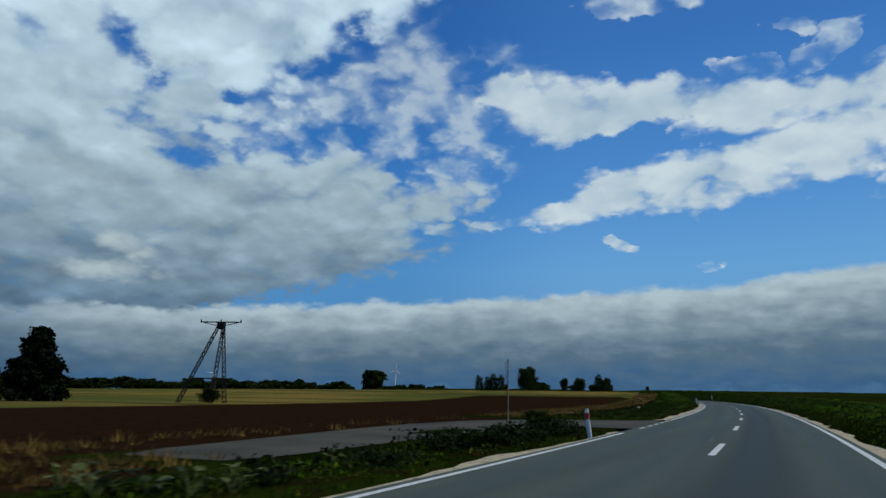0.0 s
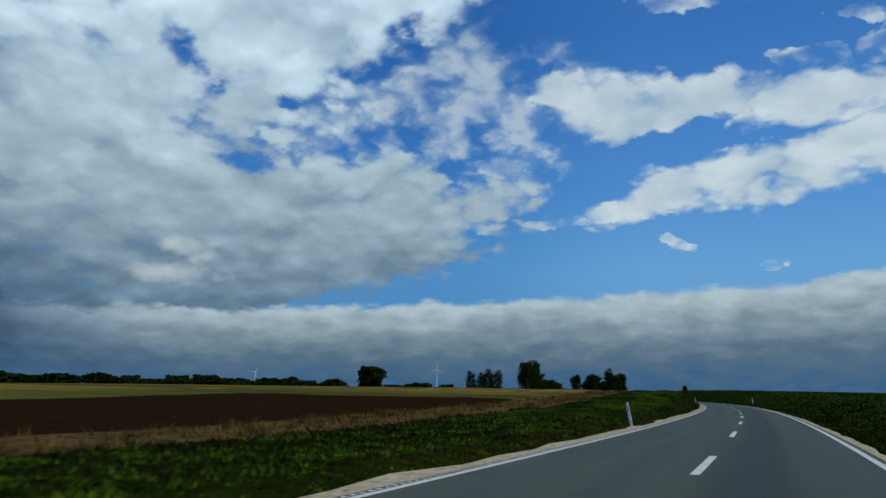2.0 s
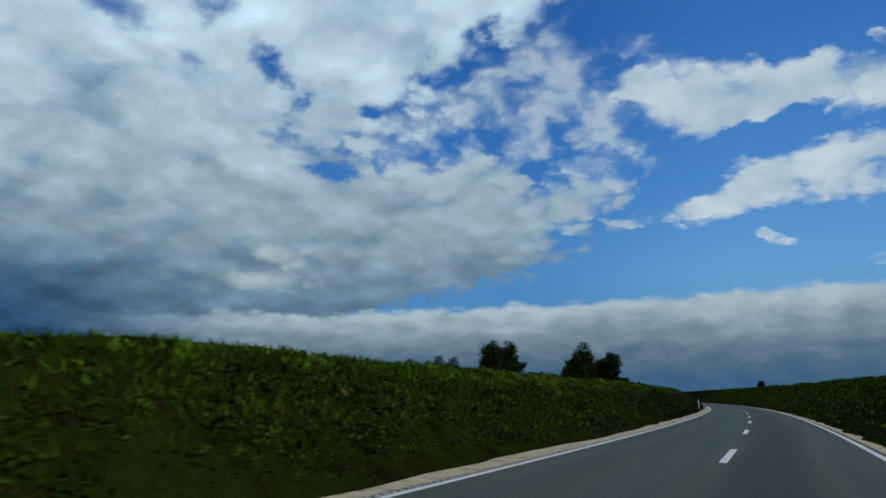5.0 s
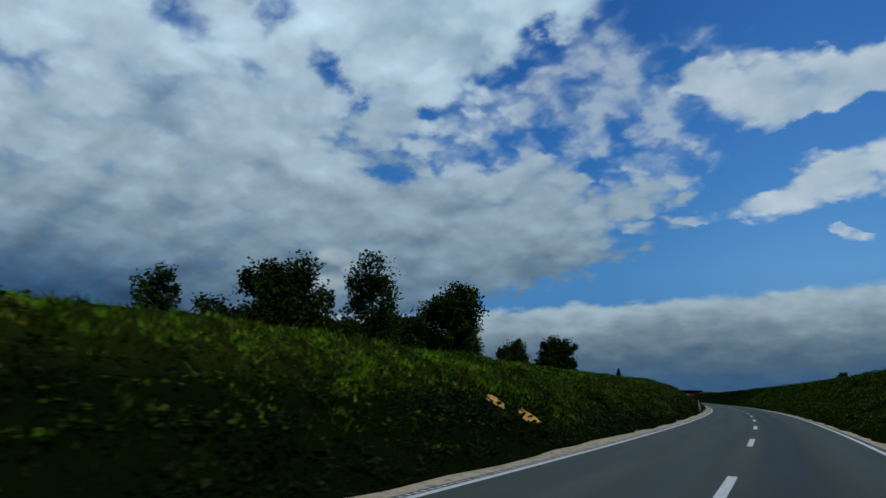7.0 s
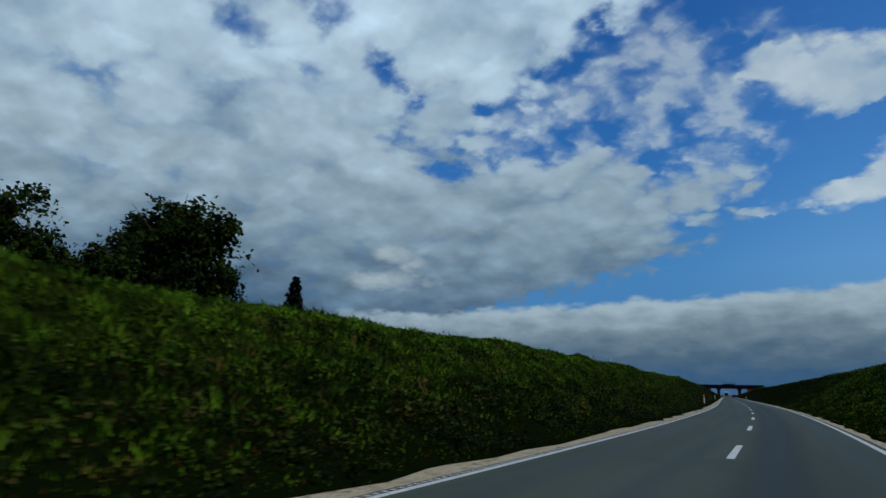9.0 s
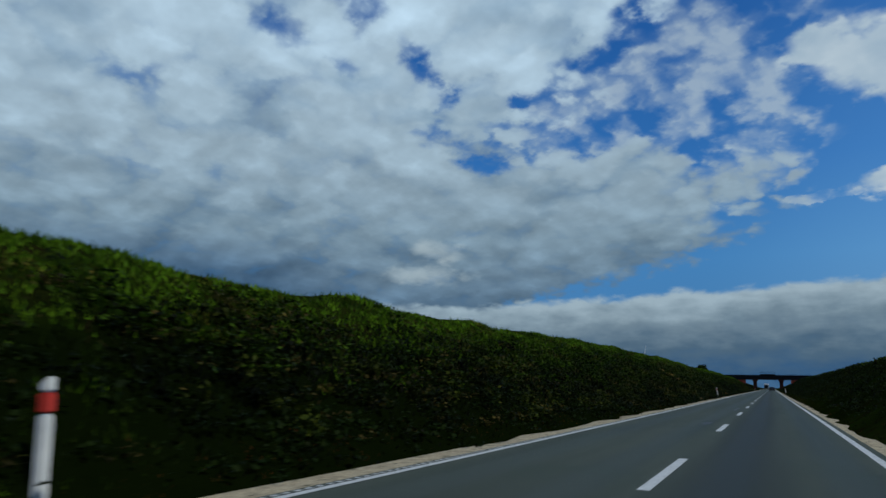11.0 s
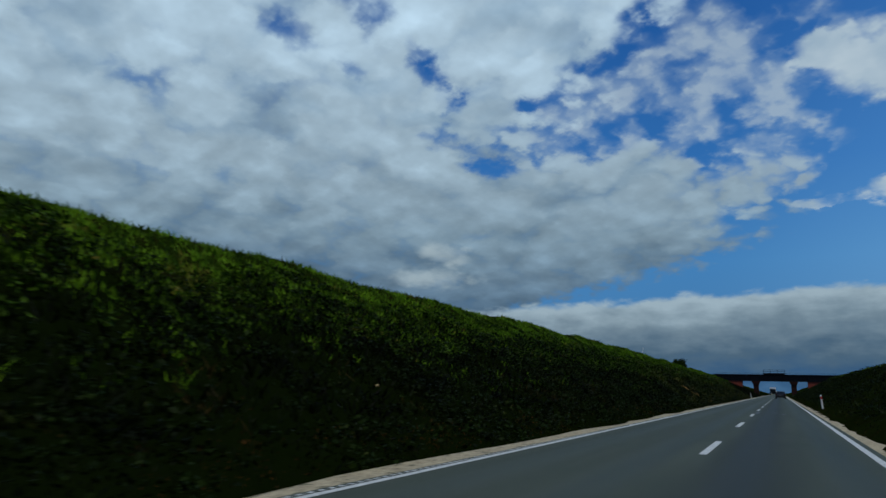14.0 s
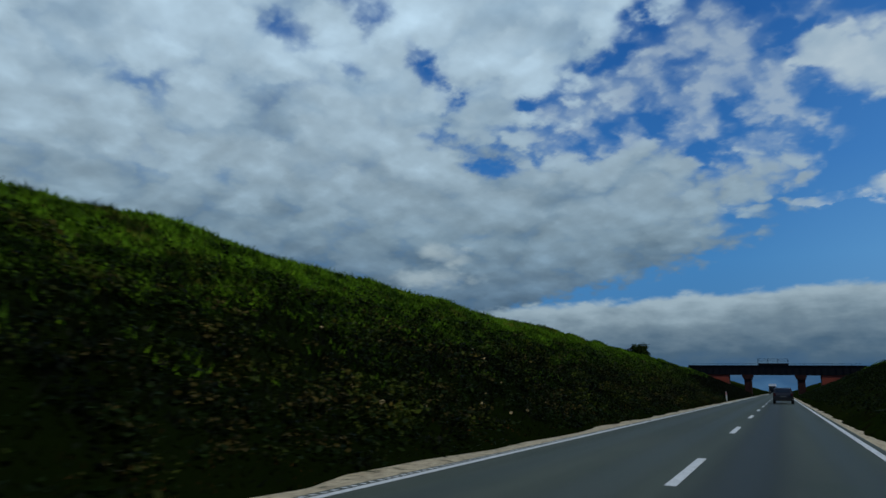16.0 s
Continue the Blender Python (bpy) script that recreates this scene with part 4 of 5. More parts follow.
post, plain_post = delineator(), plain_delineator()
POSTS = ((343.0, -4.2), (428.0, -4.3), (510.55, -4.22), (597.9, 4.2), (698.0, -4.1))
PLAIN_POSTS = ((187.6, -4.3, -6), (197.8, 4.6, -4), (266.8, -4.15, -3))
post.matrix_basis = at(17.9, -3.75, None, 3) @ pose(0, 0, 0, 0, -6, 0)
plain_post.matrix_basis = at(102.4, -4.0, None, 4) @ pose(0, 0, 0, 0, -10, 0)
for s, la, lean in PLAIN_POSTS:
    copy_thing(plain_post, at(s, la, None, 5) @ pose(0, 0, 0, 0, lean, 0))
for s, la in POSTS:
    copy_thing(post, at(s, la, None, 7 * math.sin(s)) @ pose(0, 0, 0, 0, -5 + 2 * math.sin(s * 3), 0))


# ---------------- vehicles on the road ----------------
def car(s, lat):
    root = tagged(new("car"), "dark hatchback car driving on the asphalt", "car")
    root.matrix_basis = at(s, lat, 0.0)
    bm = bmesh.new()
    prof = ((-2.05, 0.28), (-2.1, 0.75), (-1.98, 1.0), (-1.75, 1.42), (-0.9, 1.5), (0.25, 1.44), (1.0, 1.0), (1.9, 0.82), (2.1, 0.6), (2.08, 0.28))
    rows = []
    for sx in (-1, 1):
        rows.append([bm.verts.new((sx * (0.86 - (0.14 if z > 1.05 else 0.0)), y, z)) for y, z in prof])
    n_ = len(prof)
    for i in range(n_):
        j = (i + 1) % n_
        bm.faces.new((rows[0][i], rows[0][j], rows[1][j], rows[1][i]))
    bm.faces.new(rows[0]), bm.faces.new(rows[1][::-1])
    bmesh.ops.bevel(bm, geom=list(bm.edges), offset=0.05, segments=2, affect="EDGES")
    part("body", bm, m_carpaint, root)
    bm = bmesh.new()
    box(bm, -0.6, 0.6, -0.012, 0.012, -0.19, 0.19, 0.01)
    part("rear_window", bm, m_glass, root, "dark rear window", pose(0, -1.885, 1.21, -28.7))
    for sx in (-1, 1):
        bm = bmesh.new()
        box(bm, sx * 0.72 - 0.1, sx * 0.72 + 0.1, -2.13, -2.04, 0.72, 0.98, 0.02)
        part("tail_lamp", bm, m_lamp, root, "red tail lamp")
        for y in (-1.3, 1.3):
            bm = bmesh.new()
            bmesh.ops.create_cone(bm, cap_ends=True, segments=24, radius1=0.31, radius2=0.31, depth=0.2, matrix=pose(sx * 0.78, y, 0.31, 0, 90, 0))
            wheel = part("wheel", bm, m_black, root, "black tyre")
            bm = bmesh.new()
            bmesh.ops.create_cone(bm, cap_ends=True, segments=16, radius1=0.19, radius2=0.19, depth=0.22, matrix=pose(sx * 0.78, y, 0.31, 0, 90, 0))
            part("rim", bm, m_steel, wheel)
        bm = bmesh.new()
        box(bm, sx * 0.98 - 0.1, sx * 0.98 + 0.1, 0.55, 0.65, 0.95, 1.08, 0.03)
        part("mirror", bm, m_carpaint, root)
    bm = bmesh.new()
    box(bm, -0.84, 0.84, -2.16, -2.04, 0.3, 0.58, 0.04)
    part("bumper", bm, m_black, root)
    bm = bmesh.new()
    box(bm, -0.26, 0.26, -2.125, -2.105, 0.63, 0.74, 0.004)
    part("number_plate", bm, m_plate, root, "pale number plate without lettering")
    return root


def truck(s, lat):
    root = tagged(new("truck"), "white lorry with a tall box body coming up the road", "truck")
    root.matrix_basis = at(s, lat, 0.0)
    bm = bmesh.new()
    box(bm, -1.25, 1.25, 1.9, 9.0, 1.1, 3.7, 0.06)
    part("box_body", bm, m_truckwhite, root)
    bm = bmesh.new()
    box(bm, -1.2, 1.2, 0.0, 1.8, 0.6, 2.9, 0.15)
    cab = part("cab", bm, m_steel, root, "dark driver's cab")
    bm = bmesh.new()
    box(bm, -1.05, 1.05, -0.03, 0.03, 1.7, 2.6, 0.02)
    part("windscreen", bm, m_glass, cab)
    bm = bmesh.new()
    box(bm, -0.5, 0.5, 0.3, 9.0, 0.7, 1.09)
    part("chassis", bm, m_steel, root)
    for sx in (-1, 1):
        bm = bmesh.new()
        box(bm, sx * 0.85 - 0.17, sx * 0.85 + 0.17, -0.05, 0.02, 0.75, 0.98, 0.02)
        part("headlamp", bm, m_white, cab)
        for y in (0.9, 6.6, 7.8):
            bm = bmesh.new()
            bmesh.ops.create_cone(bm, cap_ends=True, segments=20, radius1=0.5, radius2=0.5, depth=0.3, matrix=pose(sx * 1.02, y, 0.5, 0, 90, 0))
            part("wheel", bm, m_black, root, "black tyre")
    return root


car(690.0, 1.45)
truck(900.0, -1.5)


# ---------------- side track at the start ----------------
def track_mesh():
    """A paved farm track that runs beside the road and swings into it."""
    line = ((6.6, -8.95, 1.2), (8, -9.0, 1.6), (12, -9.3, 1.8), (18, -9.7, 2.1), (22, -9.5, 2.5), (26, -8.4, 3.2), (28.2, -6.2, 3.9), (28.4, -3.3, 5.0))
    t = np.linspace(0, len(line) - 1, 70)
    k = np.arange(len(line))
    a = np.array(line, float)
    cs, cl, wd = (np.interp(t, k, a[:, j]) for j in range(3))
    for _ in range(4):
        cs[1:-1] = (cs[:-2] + 2 * cs[1:-1] + cs[2:]) / 4
        cl[1:-1] = (cl[:-2] + 2 * cl[1:-1] + cl[2:]) / 4
    ds, dl = np.gradient(cs), np.gradient(cl)
    ln = np.hypot(ds, dl)
    ns_, nl_ = -dl / ln, ds / ln
    vs, fs = [], []
    for i in range(len(t)):
        for q in (-1, -0.5, 0, 0.5, 1):
            x, y = plan(cs[i] + ns_[i] * wd[i] * q, min(cl[i] + nl_[i] * wd[i] * q, -3.3))
            vs.append((float(x), float(y), -0.045 + 0.035 * max(0.0, (min(cl[i] + nl_[i] * wd[i] * q, -3.3) + 5.5) / 2.2)))
    for i in range(len(t) - 1):
        for j in range(4):
            o = i * 5 + j
            fs.append((o, o + 5, o + 6, o + 1))
    me = mesh("farm_track", vs, fs, m_track)
    return me


m_track = plain("old_paving", (0.062, 0.054, 0.037), 0.9, vary=0.6, scale=0.45, grain=20, relief=0.4)
tagged(new("farm_track", track_mesh()), "worn grey paved farm track joining the road", "track", kind="structure")


def lattice_leg(bm, a, b_, w0, w1, panels):
    a, b_ = Vector(a), Vector(b_)
    side = Vector((1, 0, 0))
    pts = []
    for i in range(panels + 1):
        k = i / panels
        c, w = a.lerp(b_, k), w0 + (w1 - w0) * k
        pts.append([c + Vector((sx * w, sy * w, 0)) for sx, sy in ((-1, -1), (1, -1), (1, 1), (-1, 1))])
    for i in range(panels):
        for j in range(4):
            tube(bm, pts[i][j], pts[i + 1][j], 0.035, seg=4)
            tube(bm, pts[i][j], pts[i + 1][(j + 1) % 4], 0.02, seg=4)


def pylon():
    root = tagged(new("lattice_pylon"), "dark steel lattice strain pylon with splayed legs", "pylon")
    root.matrix_basis = at(52.4, -48.0, None, 20)
    for k, (x, y) in enumerate(((-3.9, 0.4), (0.1, -1.2), (0.7, 1.0))):
        bm = bmesh.new()
        lattice_leg(bm, (x, y, -0.2), (0.35 if k else -0.15, 0.1, 7.6), 0.17, 0.12, 16)
        part("leg", bm, m_steel, root)
    bm = bmesh.new()
    tube(bm, (-2.75, 0.2, 2.4), (0.8, 0.0, 2.4), 0.06)
    part("tie", bm, m_steel, root)
    bm = bmesh.new()
    tube(bm, (-2.0, 0, 8.0), (2.2, 0, 8.0), 0.06)
    tube(bm, (-1.9, 0, 8.0), (-0.1, 0, 7.6), 0.04)
    tube(bm, (2.1, 0, 8.0), (0.3, 0, 7.6), 0.04)
    part("crossarm", bm, m_steel, root)
    for x in (-1.95, 0.1, 2.15):
        bm = bmesh.new()
        bmesh.ops.create_cone(bm, cap_ends=True, segments=10, radius1=0.07, radius2=0.04, depth=0.25, matrix=pose(x, 0, 8.15))
        part("insulator", bm, m_steel, root)
    bm = bmesh.new()
    box(bm, -0.2, 0.5, -0.35, 0.35, 7.3, 8.0, 0.03)
    part("head", bm, m_steel, root)


pylon()
copy_at(t_low, 20.6, -6.2, 0.24, 75, "tall dark leafy weed clump beside the track")
copy_at(t_low, 51.2, -47.6, 0.48, 30, "dark bush round the foot of a pylon")



def burdock(s, lat, size, seed):
    """A low plant with broad pale leaves on short stalks."""
    rng = random.Random(seed)
    root = tagged(new("broad_leaved_weed"), "low weed with broad pale green leaves in the verge", "weed", "broad-leaved weeds by the track")
    root.matrix_basis = at(s, lat, None, rng.uniform(0, 360))
    for i in range(rng.randint(7, 10)):
        a, up, ln = rng.uniform(0, 2 * math.pi), rng.uniform(0.25, 1.0) * size, rng.uniform(0.35, 0.9) * size
        tip = Vector((math.cos(a) * ln * 0.6, math.sin(a) * ln * 0.6, up))
        bm = bmesh.new()
        tube(bm, (0, 0, -0.02), tip, 0.008, 0.005, 5)
        part("stalk", bm, m_paleleaf, root)
        bm = bmesh.new()
        w, l_ = size * rng.uniform(0.18, 0.28), size * rng.uniform(0.32, 0.5)
        rows = [[bm.verts.new((x * w * k, y * l_, -0.25 * l_ * y * y + 0.06 * abs(x) * w)) for x in (-1, 0, 1)] for y, k in ((0, 0.25), (0.3, 0.9), (0.65, 0.75), (1.0, 0.08))]
        for p, q in zip(rows, rows[1:]):
            for k in (0, 1):
                bm.faces.new((p[k], p[k + 1], q[k + 1], q[k]))
        part("leaf", bm, m_paleleaf, root, "", Matrix.Translation(tip) @ pose(0, 0, 0, 0, 0, math.degrees(a) - 90) @ pose(0, 0, 0, rng.uniform(-10, 45), rng.uniform(-25, 25), 0))
    return root


m_paleleaf = leaf_material("pale_leaf", (0.07, 0.10, 0.035), (0.16, 0.19, 0.08), (0.12, 0.10, 0.04), 0.05)
for i, (a_, b_, c_) in enumerate(((3.2, -6.4, 0.32), (2.6, -5.9, 0.36), (3.1, -5.6, 0.36), (3.3, -5.1, 0.30), (3.7, -4.85, 0.32), (4.1, -5.1, 0.28), (4.7, -4.9, 0.36), (7.6, -6.0, 0.34), (2.9, -6.9, 0.3))):
    burdock(a_, b_, c_, 300 + i)

# thin pole by the track
pole = tagged(new("marker_pole"), "thin grey wooden pole with a wire standing in weeds", "pole")
pole.matrix_basis = at(21.2, -7.5)
bm = bmesh.new()
tube(bm, (0, 0, -0.2), (0.02, 0, 2.5), 0.032, 0.022, 8)
part("shaft", bm, m_wood, pole)
bm = bmesh.new()
tube(bm, (-0.05, 0, 0.1), (-0.07, 0.0, 2.42), 0.008, seg=5)
part("wire", bm, m_steel, pole)
bm = bmesh.new()
tube(bm, (-0.08, 0, 1.85), (0.04, 0, 1.85), 0.014, seg=6)
part("clamp", bm, m_steel, pole)


def turbine(az, d, hub, blade, turn):
    root = tagged(new("wind_turbine"), "white wind turbine far off beyond the fields", "wind turbine", "far wind turbines")
    x, y = -0.3 - math.sin(radians(az)) * d, 53.0 + math.cos(radians(az)) * d
    root.matrix_basis = pose(x, y, 1.0, 0, 0, az)
    bm = bmesh.new()
    tube(bm, (0, 0, 0), (0, 0, hub), hub * 0.024, hub * 0.014, 12)
    part("tower", bm, m_turbine, root)
    bm = bmesh.new()
    box(bm, -1.6, 1.6, -4.0, 4.0, hub - 1.5, hub + 1.7, 0.4)
    part("nacelle", bm, m_turbine, root)
    bm = bmesh.new()
    bmesh.ops.create_cone(bm, cap_ends=True, segments=12, radius1=1.5, radius2=0.4, depth=3.0, matrix=pose(0, -5.4, hub, 90))
    part("rotor_hub", bm, m_turbine, root)
    for i in range(3):
        bm = bmesh.new()
        r = bmesh.ops.create_cone(bm, cap_ends=True, segments=6, radius1=1.0, radius2=0.25, depth=blade)
        bmesh.ops.scale(bm, vec=(1, 0.3, 1), verts=r["verts"])
        bmesh.ops.translate(bm, vec=(0, 0, blade / 2), verts=r["verts"])
        part("blade", bm, m_turbine, root, "", pose(0, -5.4, hub, 0, turn + 120 * i, 0))


turbine(30.5, 1900, 62.0, 22.0, 8)
turbine(45.0, 2300, 54.0, 21.0, 40)


# ---------------- bare sand and stones on the banks ----------------
def drape(name, s, lat, ds, dl, seed, lift=0.035, mat=None, label="", category="bare sand"):
    """A ragged patch of bare ground that follows the slope."""
    rng = random.Random(seed)
    vs, fs, rings, seg = [], [], 5, 56
    for r in range(rings + 1):
        for i in range(seg):
            a = 2 * math.pi * i / seg
            k = r / rings
            j = max(0.35, 1 + 0.6 * noise.noise((math.cos(a) * 1.7 + seed, math.sin(a) * 1.7, seed * 1.3)) + 0.40 * noise.noise((math.cos(a) * 4 + seed, math.sin(a) * 4, 2.2)) + 0.14 * noise.noise((math.cos(a) * 11 + seed, math.sin(a) * 11, 7.1)))
            ss_, ll = s + math.cos(a) * ds * k * j, lat + math.sin(a) * dl * k * j
            x, y = plan(ss_, ll)
            z = float(ground_z(ss_, ll)) + lift * (1.6 - 1.9 * k ** 3) + 0.05 * noise.noise((ss_ * 3, ll * 3, seed))
            vs.append((float(x), float(y), z + 0.07))
    for r in range(rings):
        for i in range(seg):
            o, o2 = r * seg + i, r * seg + (i + 1) % seg
            fs.append((o, o + seg, o2 + seg, o2))
    me = mesh(name, vs, [f[::-1] for f in fs], mat or m_sand)
    me.polygons.foreach_set("use_smooth", np.ones(len(me.polygons), bool))
    return tagged(new(name, me), label, category, kind="structure")


for i, (s, la, a_, b_) in enumerate(SAND):
    drape("sand_patch", s, la, a_, b_, i + 3, label="pale yellow bare sand washed down the bank")


def stone(name, s, lat, r, seed, mat=None, label="pale stone lying in the grass of the bank"):
    bm = bmesh.new()
    bmesh.ops.create_icosphere(bm, subdivisions=2, radius=r)
    for v_ in bm.verts:
        v_.co *= 1 + 0.35 * noise.noise(v_.co / r * 1.2 + Vector((seed, 0, 0)))
        v_.co.z *= 0.62
    ob = part(name, bm, mat or m_stone)
    m = at(s, lat)
    m.translation.z += r * 0.3
    ob.matrix_basis = m @ pose(0, 0, 0, 0, -30 if lat < -4.3 else 0, seed * 40)
    return tagged(ob, label, "stone", "stones on the bank")


m_stone = plain("stone", (0.42, 0.31, 0.15), 0.9, vary=0.35, scale=5, grain=40)
rngs = random.Random(9)
for i in range(46):
    stone("stone", rngs.choice((rngs.uniform(598, 608), rngs.uniform(480, 660), rngs.uniform(626, 636))), rngs.uniform(-7.6, -4.5), rngs.uniform(0.03, 0.075), i)
stone("stone", 489.3, -4.3, 0.13, 77, label="large pale stone at the foot of the bank")
stone("stone", 68.4, -9.0, 0.15, 78, plain("pale_stone", (0.55, 0.52, 0.45), 0.85, vary=0.25), label="large white stone in the roadside grass")


# ---------------- grass and weeds ----------------
def blades(s, lat, rng, n_blades, h0, h1, width, lean=0.35):
    """Tufts of narrow blades at the given plan places."""
    n_ = len(s)
    s, lat = np.repeat(s, n_blades), np.repeat(lat, n_blades)
    m_ = len(s)
    s, lat = s + rng.normal(0, 0.10, m_), lat + rng.normal(0, 0.10, m_)
    x, y = plan(s, lat)
    z = ground_z(s, lat)
    h = rng.uniform(h0, h1, m_) * np.repeat(rng.uniform(0.6, 1.3, n_), n_blades) * np.clip((np.abs(lat) - 3.9) / 1.6, 0.3, 1.0)
    a = rng.uniform(0, 2 * np.pi, m_)
    w = width * rng.uniform(0.6, 1.4, m_)
    b0 = np.stack((x - np.cos(a) * w, y - np.sin(a) * w, z - 0.05), -1)
    b1 = np.stack((x + np.cos(a) * w, y + np.sin(a) * w, z - 0.05), -1)
    le = rng.normal(0, lean, (m_, 2)) * h[:, None]
    tip = np.stack((x + le[:, 0], y + le[:, 1], z + h), -1)
    v = np.stack((b0, b1, tip), 1).reshape(-1, 3)
    f = np.arange(3 * m_).reshape(-1, 3)
    return v, f


def scatter(rng, s0, s1, l0, l1, per_m2, sieve=0.0, seed=0.0):
    n_ = int((s1 - s0) * abs(l1 - l0) * per_m2)
    s, lat = rng.uniform(s0, s1, n_), rng.uniform(min(l0, l1), max(l0, l1), n_)
    if sieve:
        keep = np.array([noise.noise((a * 0.35 + seed, b_ * 0.5, seed)) > sieve - 0.5 + 0.25 * math.sin(a * 7.1 + b_ * 3) for a, b_ in zip(s, lat)])
        s, lat = s[keep], lat[keep]
    return s, lat


def off_sand(s, lat):
    """Drops the places that lie on bare sand."""
    keep = np.ones(len(s), bool)
    for a, b_, ra, rb in SAND:
        near = np.abs(s - a) < 3
        keep[near] &= ((s[near] - a) / ra) ** 2 + ((lat[near] - b_) / rb) ** 2 > 0.8
        keep[near] |= (np.sin(s[near] * 91.7 + lat[near] * 37.3) * 43758.5) % 1 < 0.05
    return s[keep], lat[keep]


def clear_of_track(s, lat):
    k = ~((s < 36) & (lat < -3.4) & (lat > -12.0) & ~((s < 22.5) & (lat > -6.6)))
    return s[k], lat[k]


def stuff(name, chunks, mat, label, category):
    v, f, o = [], [], 0
    for a, b_ in chunks:
        v.append(a), f.append(b_ + o)
        o += len(a)
    v, f = np.concatenate(v), np.concatenate(f)
    me = bpy.data.meshes.new(name)
    me.vertices.add(len(v)), me.loops.add(f.size), me.polygons.add(len(f))
    me.vertices.foreach_set("co", v.astype(np.float32).ravel())
    me.loops.foreach_set("vertex_index", f.astype(np.int32).ravel())
    me.polygons.foreach_set("loop_start", np.arange(0, f.size, f.shape[1], dtype=np.int32))
    me.materials.append(mat)
    me.update(calc_edges=True)
    return tagged(new(name, me), label, category, kind="stuff")


def band(rng, s0, s1, k0, k1, per_m, side=-1, sieve=0.0, seed=0.0, beyond=0.0):
    """Places on a bank between two fractions of its slope, so many for each metre of road."""
    n_ = int((s1 - s0) * per_m)
    s = rng.uniform(s0, s1, n_)
    c = crest(s, side) + beyond
    lat = FOOT + (c - FOOT) * rng.uniform(k0, k1, n_)
    keep = rng.uniform(0, 9.5, n_) < (c - FOOT)
    if sieve:
        keep &= np.array([noise.noise((a * 0.30 + seed, b_ * 0.45, seed)) > sieve - 0.5 + 0.12 * math.sin(a * 7.1 + b_ * 3) for a, b_ in zip(s, lat)])
    return off_sand(s[keep], side * lat[keep])


rg = np.random.default_rng(21)
# short bright grass over the brow, rough growth below, its dark colour imitating shade
ch = [blades(*band(rg, 70, 700, 0.74, 1.0, 105), rg, 5, 0.05, 0.14, 0.032, 0.6), blades(*band(rg, 140, 225, 0.05, 0.80, 120, sieve=0.4, seed=7.0), rg, 5, 0.05, 0.15, 0.026, 0.6), blades(*band(rg, 285, 312, 0.05, 0.6, 110, sieve=0.4, seed=5.0), rg, 5, 0.05, 0.15, 0.026, 0.6), blades(*band(rg, 278, 700, 0.50, 0.80, 75), rg, 5, 0.05, 0.15, 0.030, 0.6), blades(*band(rg, 275, 700, 0.25, 0.75, 40, sieve=0.5, seed=2.0), rg, 5, 0.06, 0.18, 0.024, 0.6),
      blades(*band(rg, 70, 800, 1.0, 1.25, 30, beyond=1.0), rg, 5, 0.06, 0.18, 0.03, 0.6),
      blades(*band(rg, 690, 800, 0.65, 1.0, 40), rg, 4, 0.1, 0.3, 0.04), blades(*band(rg, 586, 690, 0.55, 1.0, 110), rg, 5, 0.06, 0.18, 0.03, 0.6),
      blades(*band(rg, 305, 428, 0.0, 0.7, 120, sieve=0.36, seed=4.0), rg, 5, 0.06, 0.18, 0.026, 0.6)]
s_, l_ = clear_of_track(*scatter(rg, -5, 110, -10.2, -3.6, 22, 0.42, 3.0))
ch.append(blades(s_, l_, rg, 5, 0.03, 0.10, 0.018))
stuff("bank_grass", ch, m_grass, "bright green grass on the brow and verge", "grass")
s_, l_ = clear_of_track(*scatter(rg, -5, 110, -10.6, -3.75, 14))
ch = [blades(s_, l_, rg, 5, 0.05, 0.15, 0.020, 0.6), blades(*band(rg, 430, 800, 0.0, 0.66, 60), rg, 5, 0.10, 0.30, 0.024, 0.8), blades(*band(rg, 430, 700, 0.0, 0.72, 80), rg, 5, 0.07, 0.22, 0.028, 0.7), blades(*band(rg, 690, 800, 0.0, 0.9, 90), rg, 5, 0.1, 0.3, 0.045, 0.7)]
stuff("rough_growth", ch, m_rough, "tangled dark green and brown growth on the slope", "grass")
stuff("rough_growth", [blades(*band(rg, 90, 430, 0.0, 0.75, 100), rg, 5, 0.06, 0.18, 0.028, 0.7)], m_roughgreen, "rough green growth on the slope", "grass")
ch = [blades(*scatter(rg, -5, 120, 3.6, 9.0, 8), rg, 4, 0.05, 0.14, 0.03, 0.7), blades(*scatter(rg, 120, 700, 3.7, 9.5, 2), rg, 4, 0.06, 0.17, 0.035, 0.7)]
stuff("rough_growth", ch, m_rough, "rough dark green grass on the opposite bank", "grass")
ch = [blades(*band(rg, -5, 780, 0.85, 1.2, 22, 1, beyond=0.5), rg, 4, 0.06, 0.17, 0.035, 0.6), blades(*scatter(rg, -5, 150, 3.6, 12.0, 9), rg, 4, 0.05, 0.13, 0.03, 0.6), blades(*scatter(rg, 150, 420, 3.7, 10.0, 7), rg, 4, 0.06, 0.15, 0.035, 0.6)]
stuff("bank_grass", ch, m_grass, "green grass on the brow of the opposite bank", "grass")
ch = [blades(*band(rg, 150, 225, 0.10, 0.95, 110), rg, 5, 0.05, 0.15, 0.026, 0.6), blades(*scatter(rg, 102, 125, -9.6, -4.4, 60), rg, 5, 0.05, 0.13, 0.032, 0.6), blades(*scatter(rg, 125, 162, -10.4, -4.4, 60), rg, 5, 0.05, 0.15, 0.032, 0.6)]
stuff("bank_grass", ch, m_verge, "even green grass on the low bank", "grass")
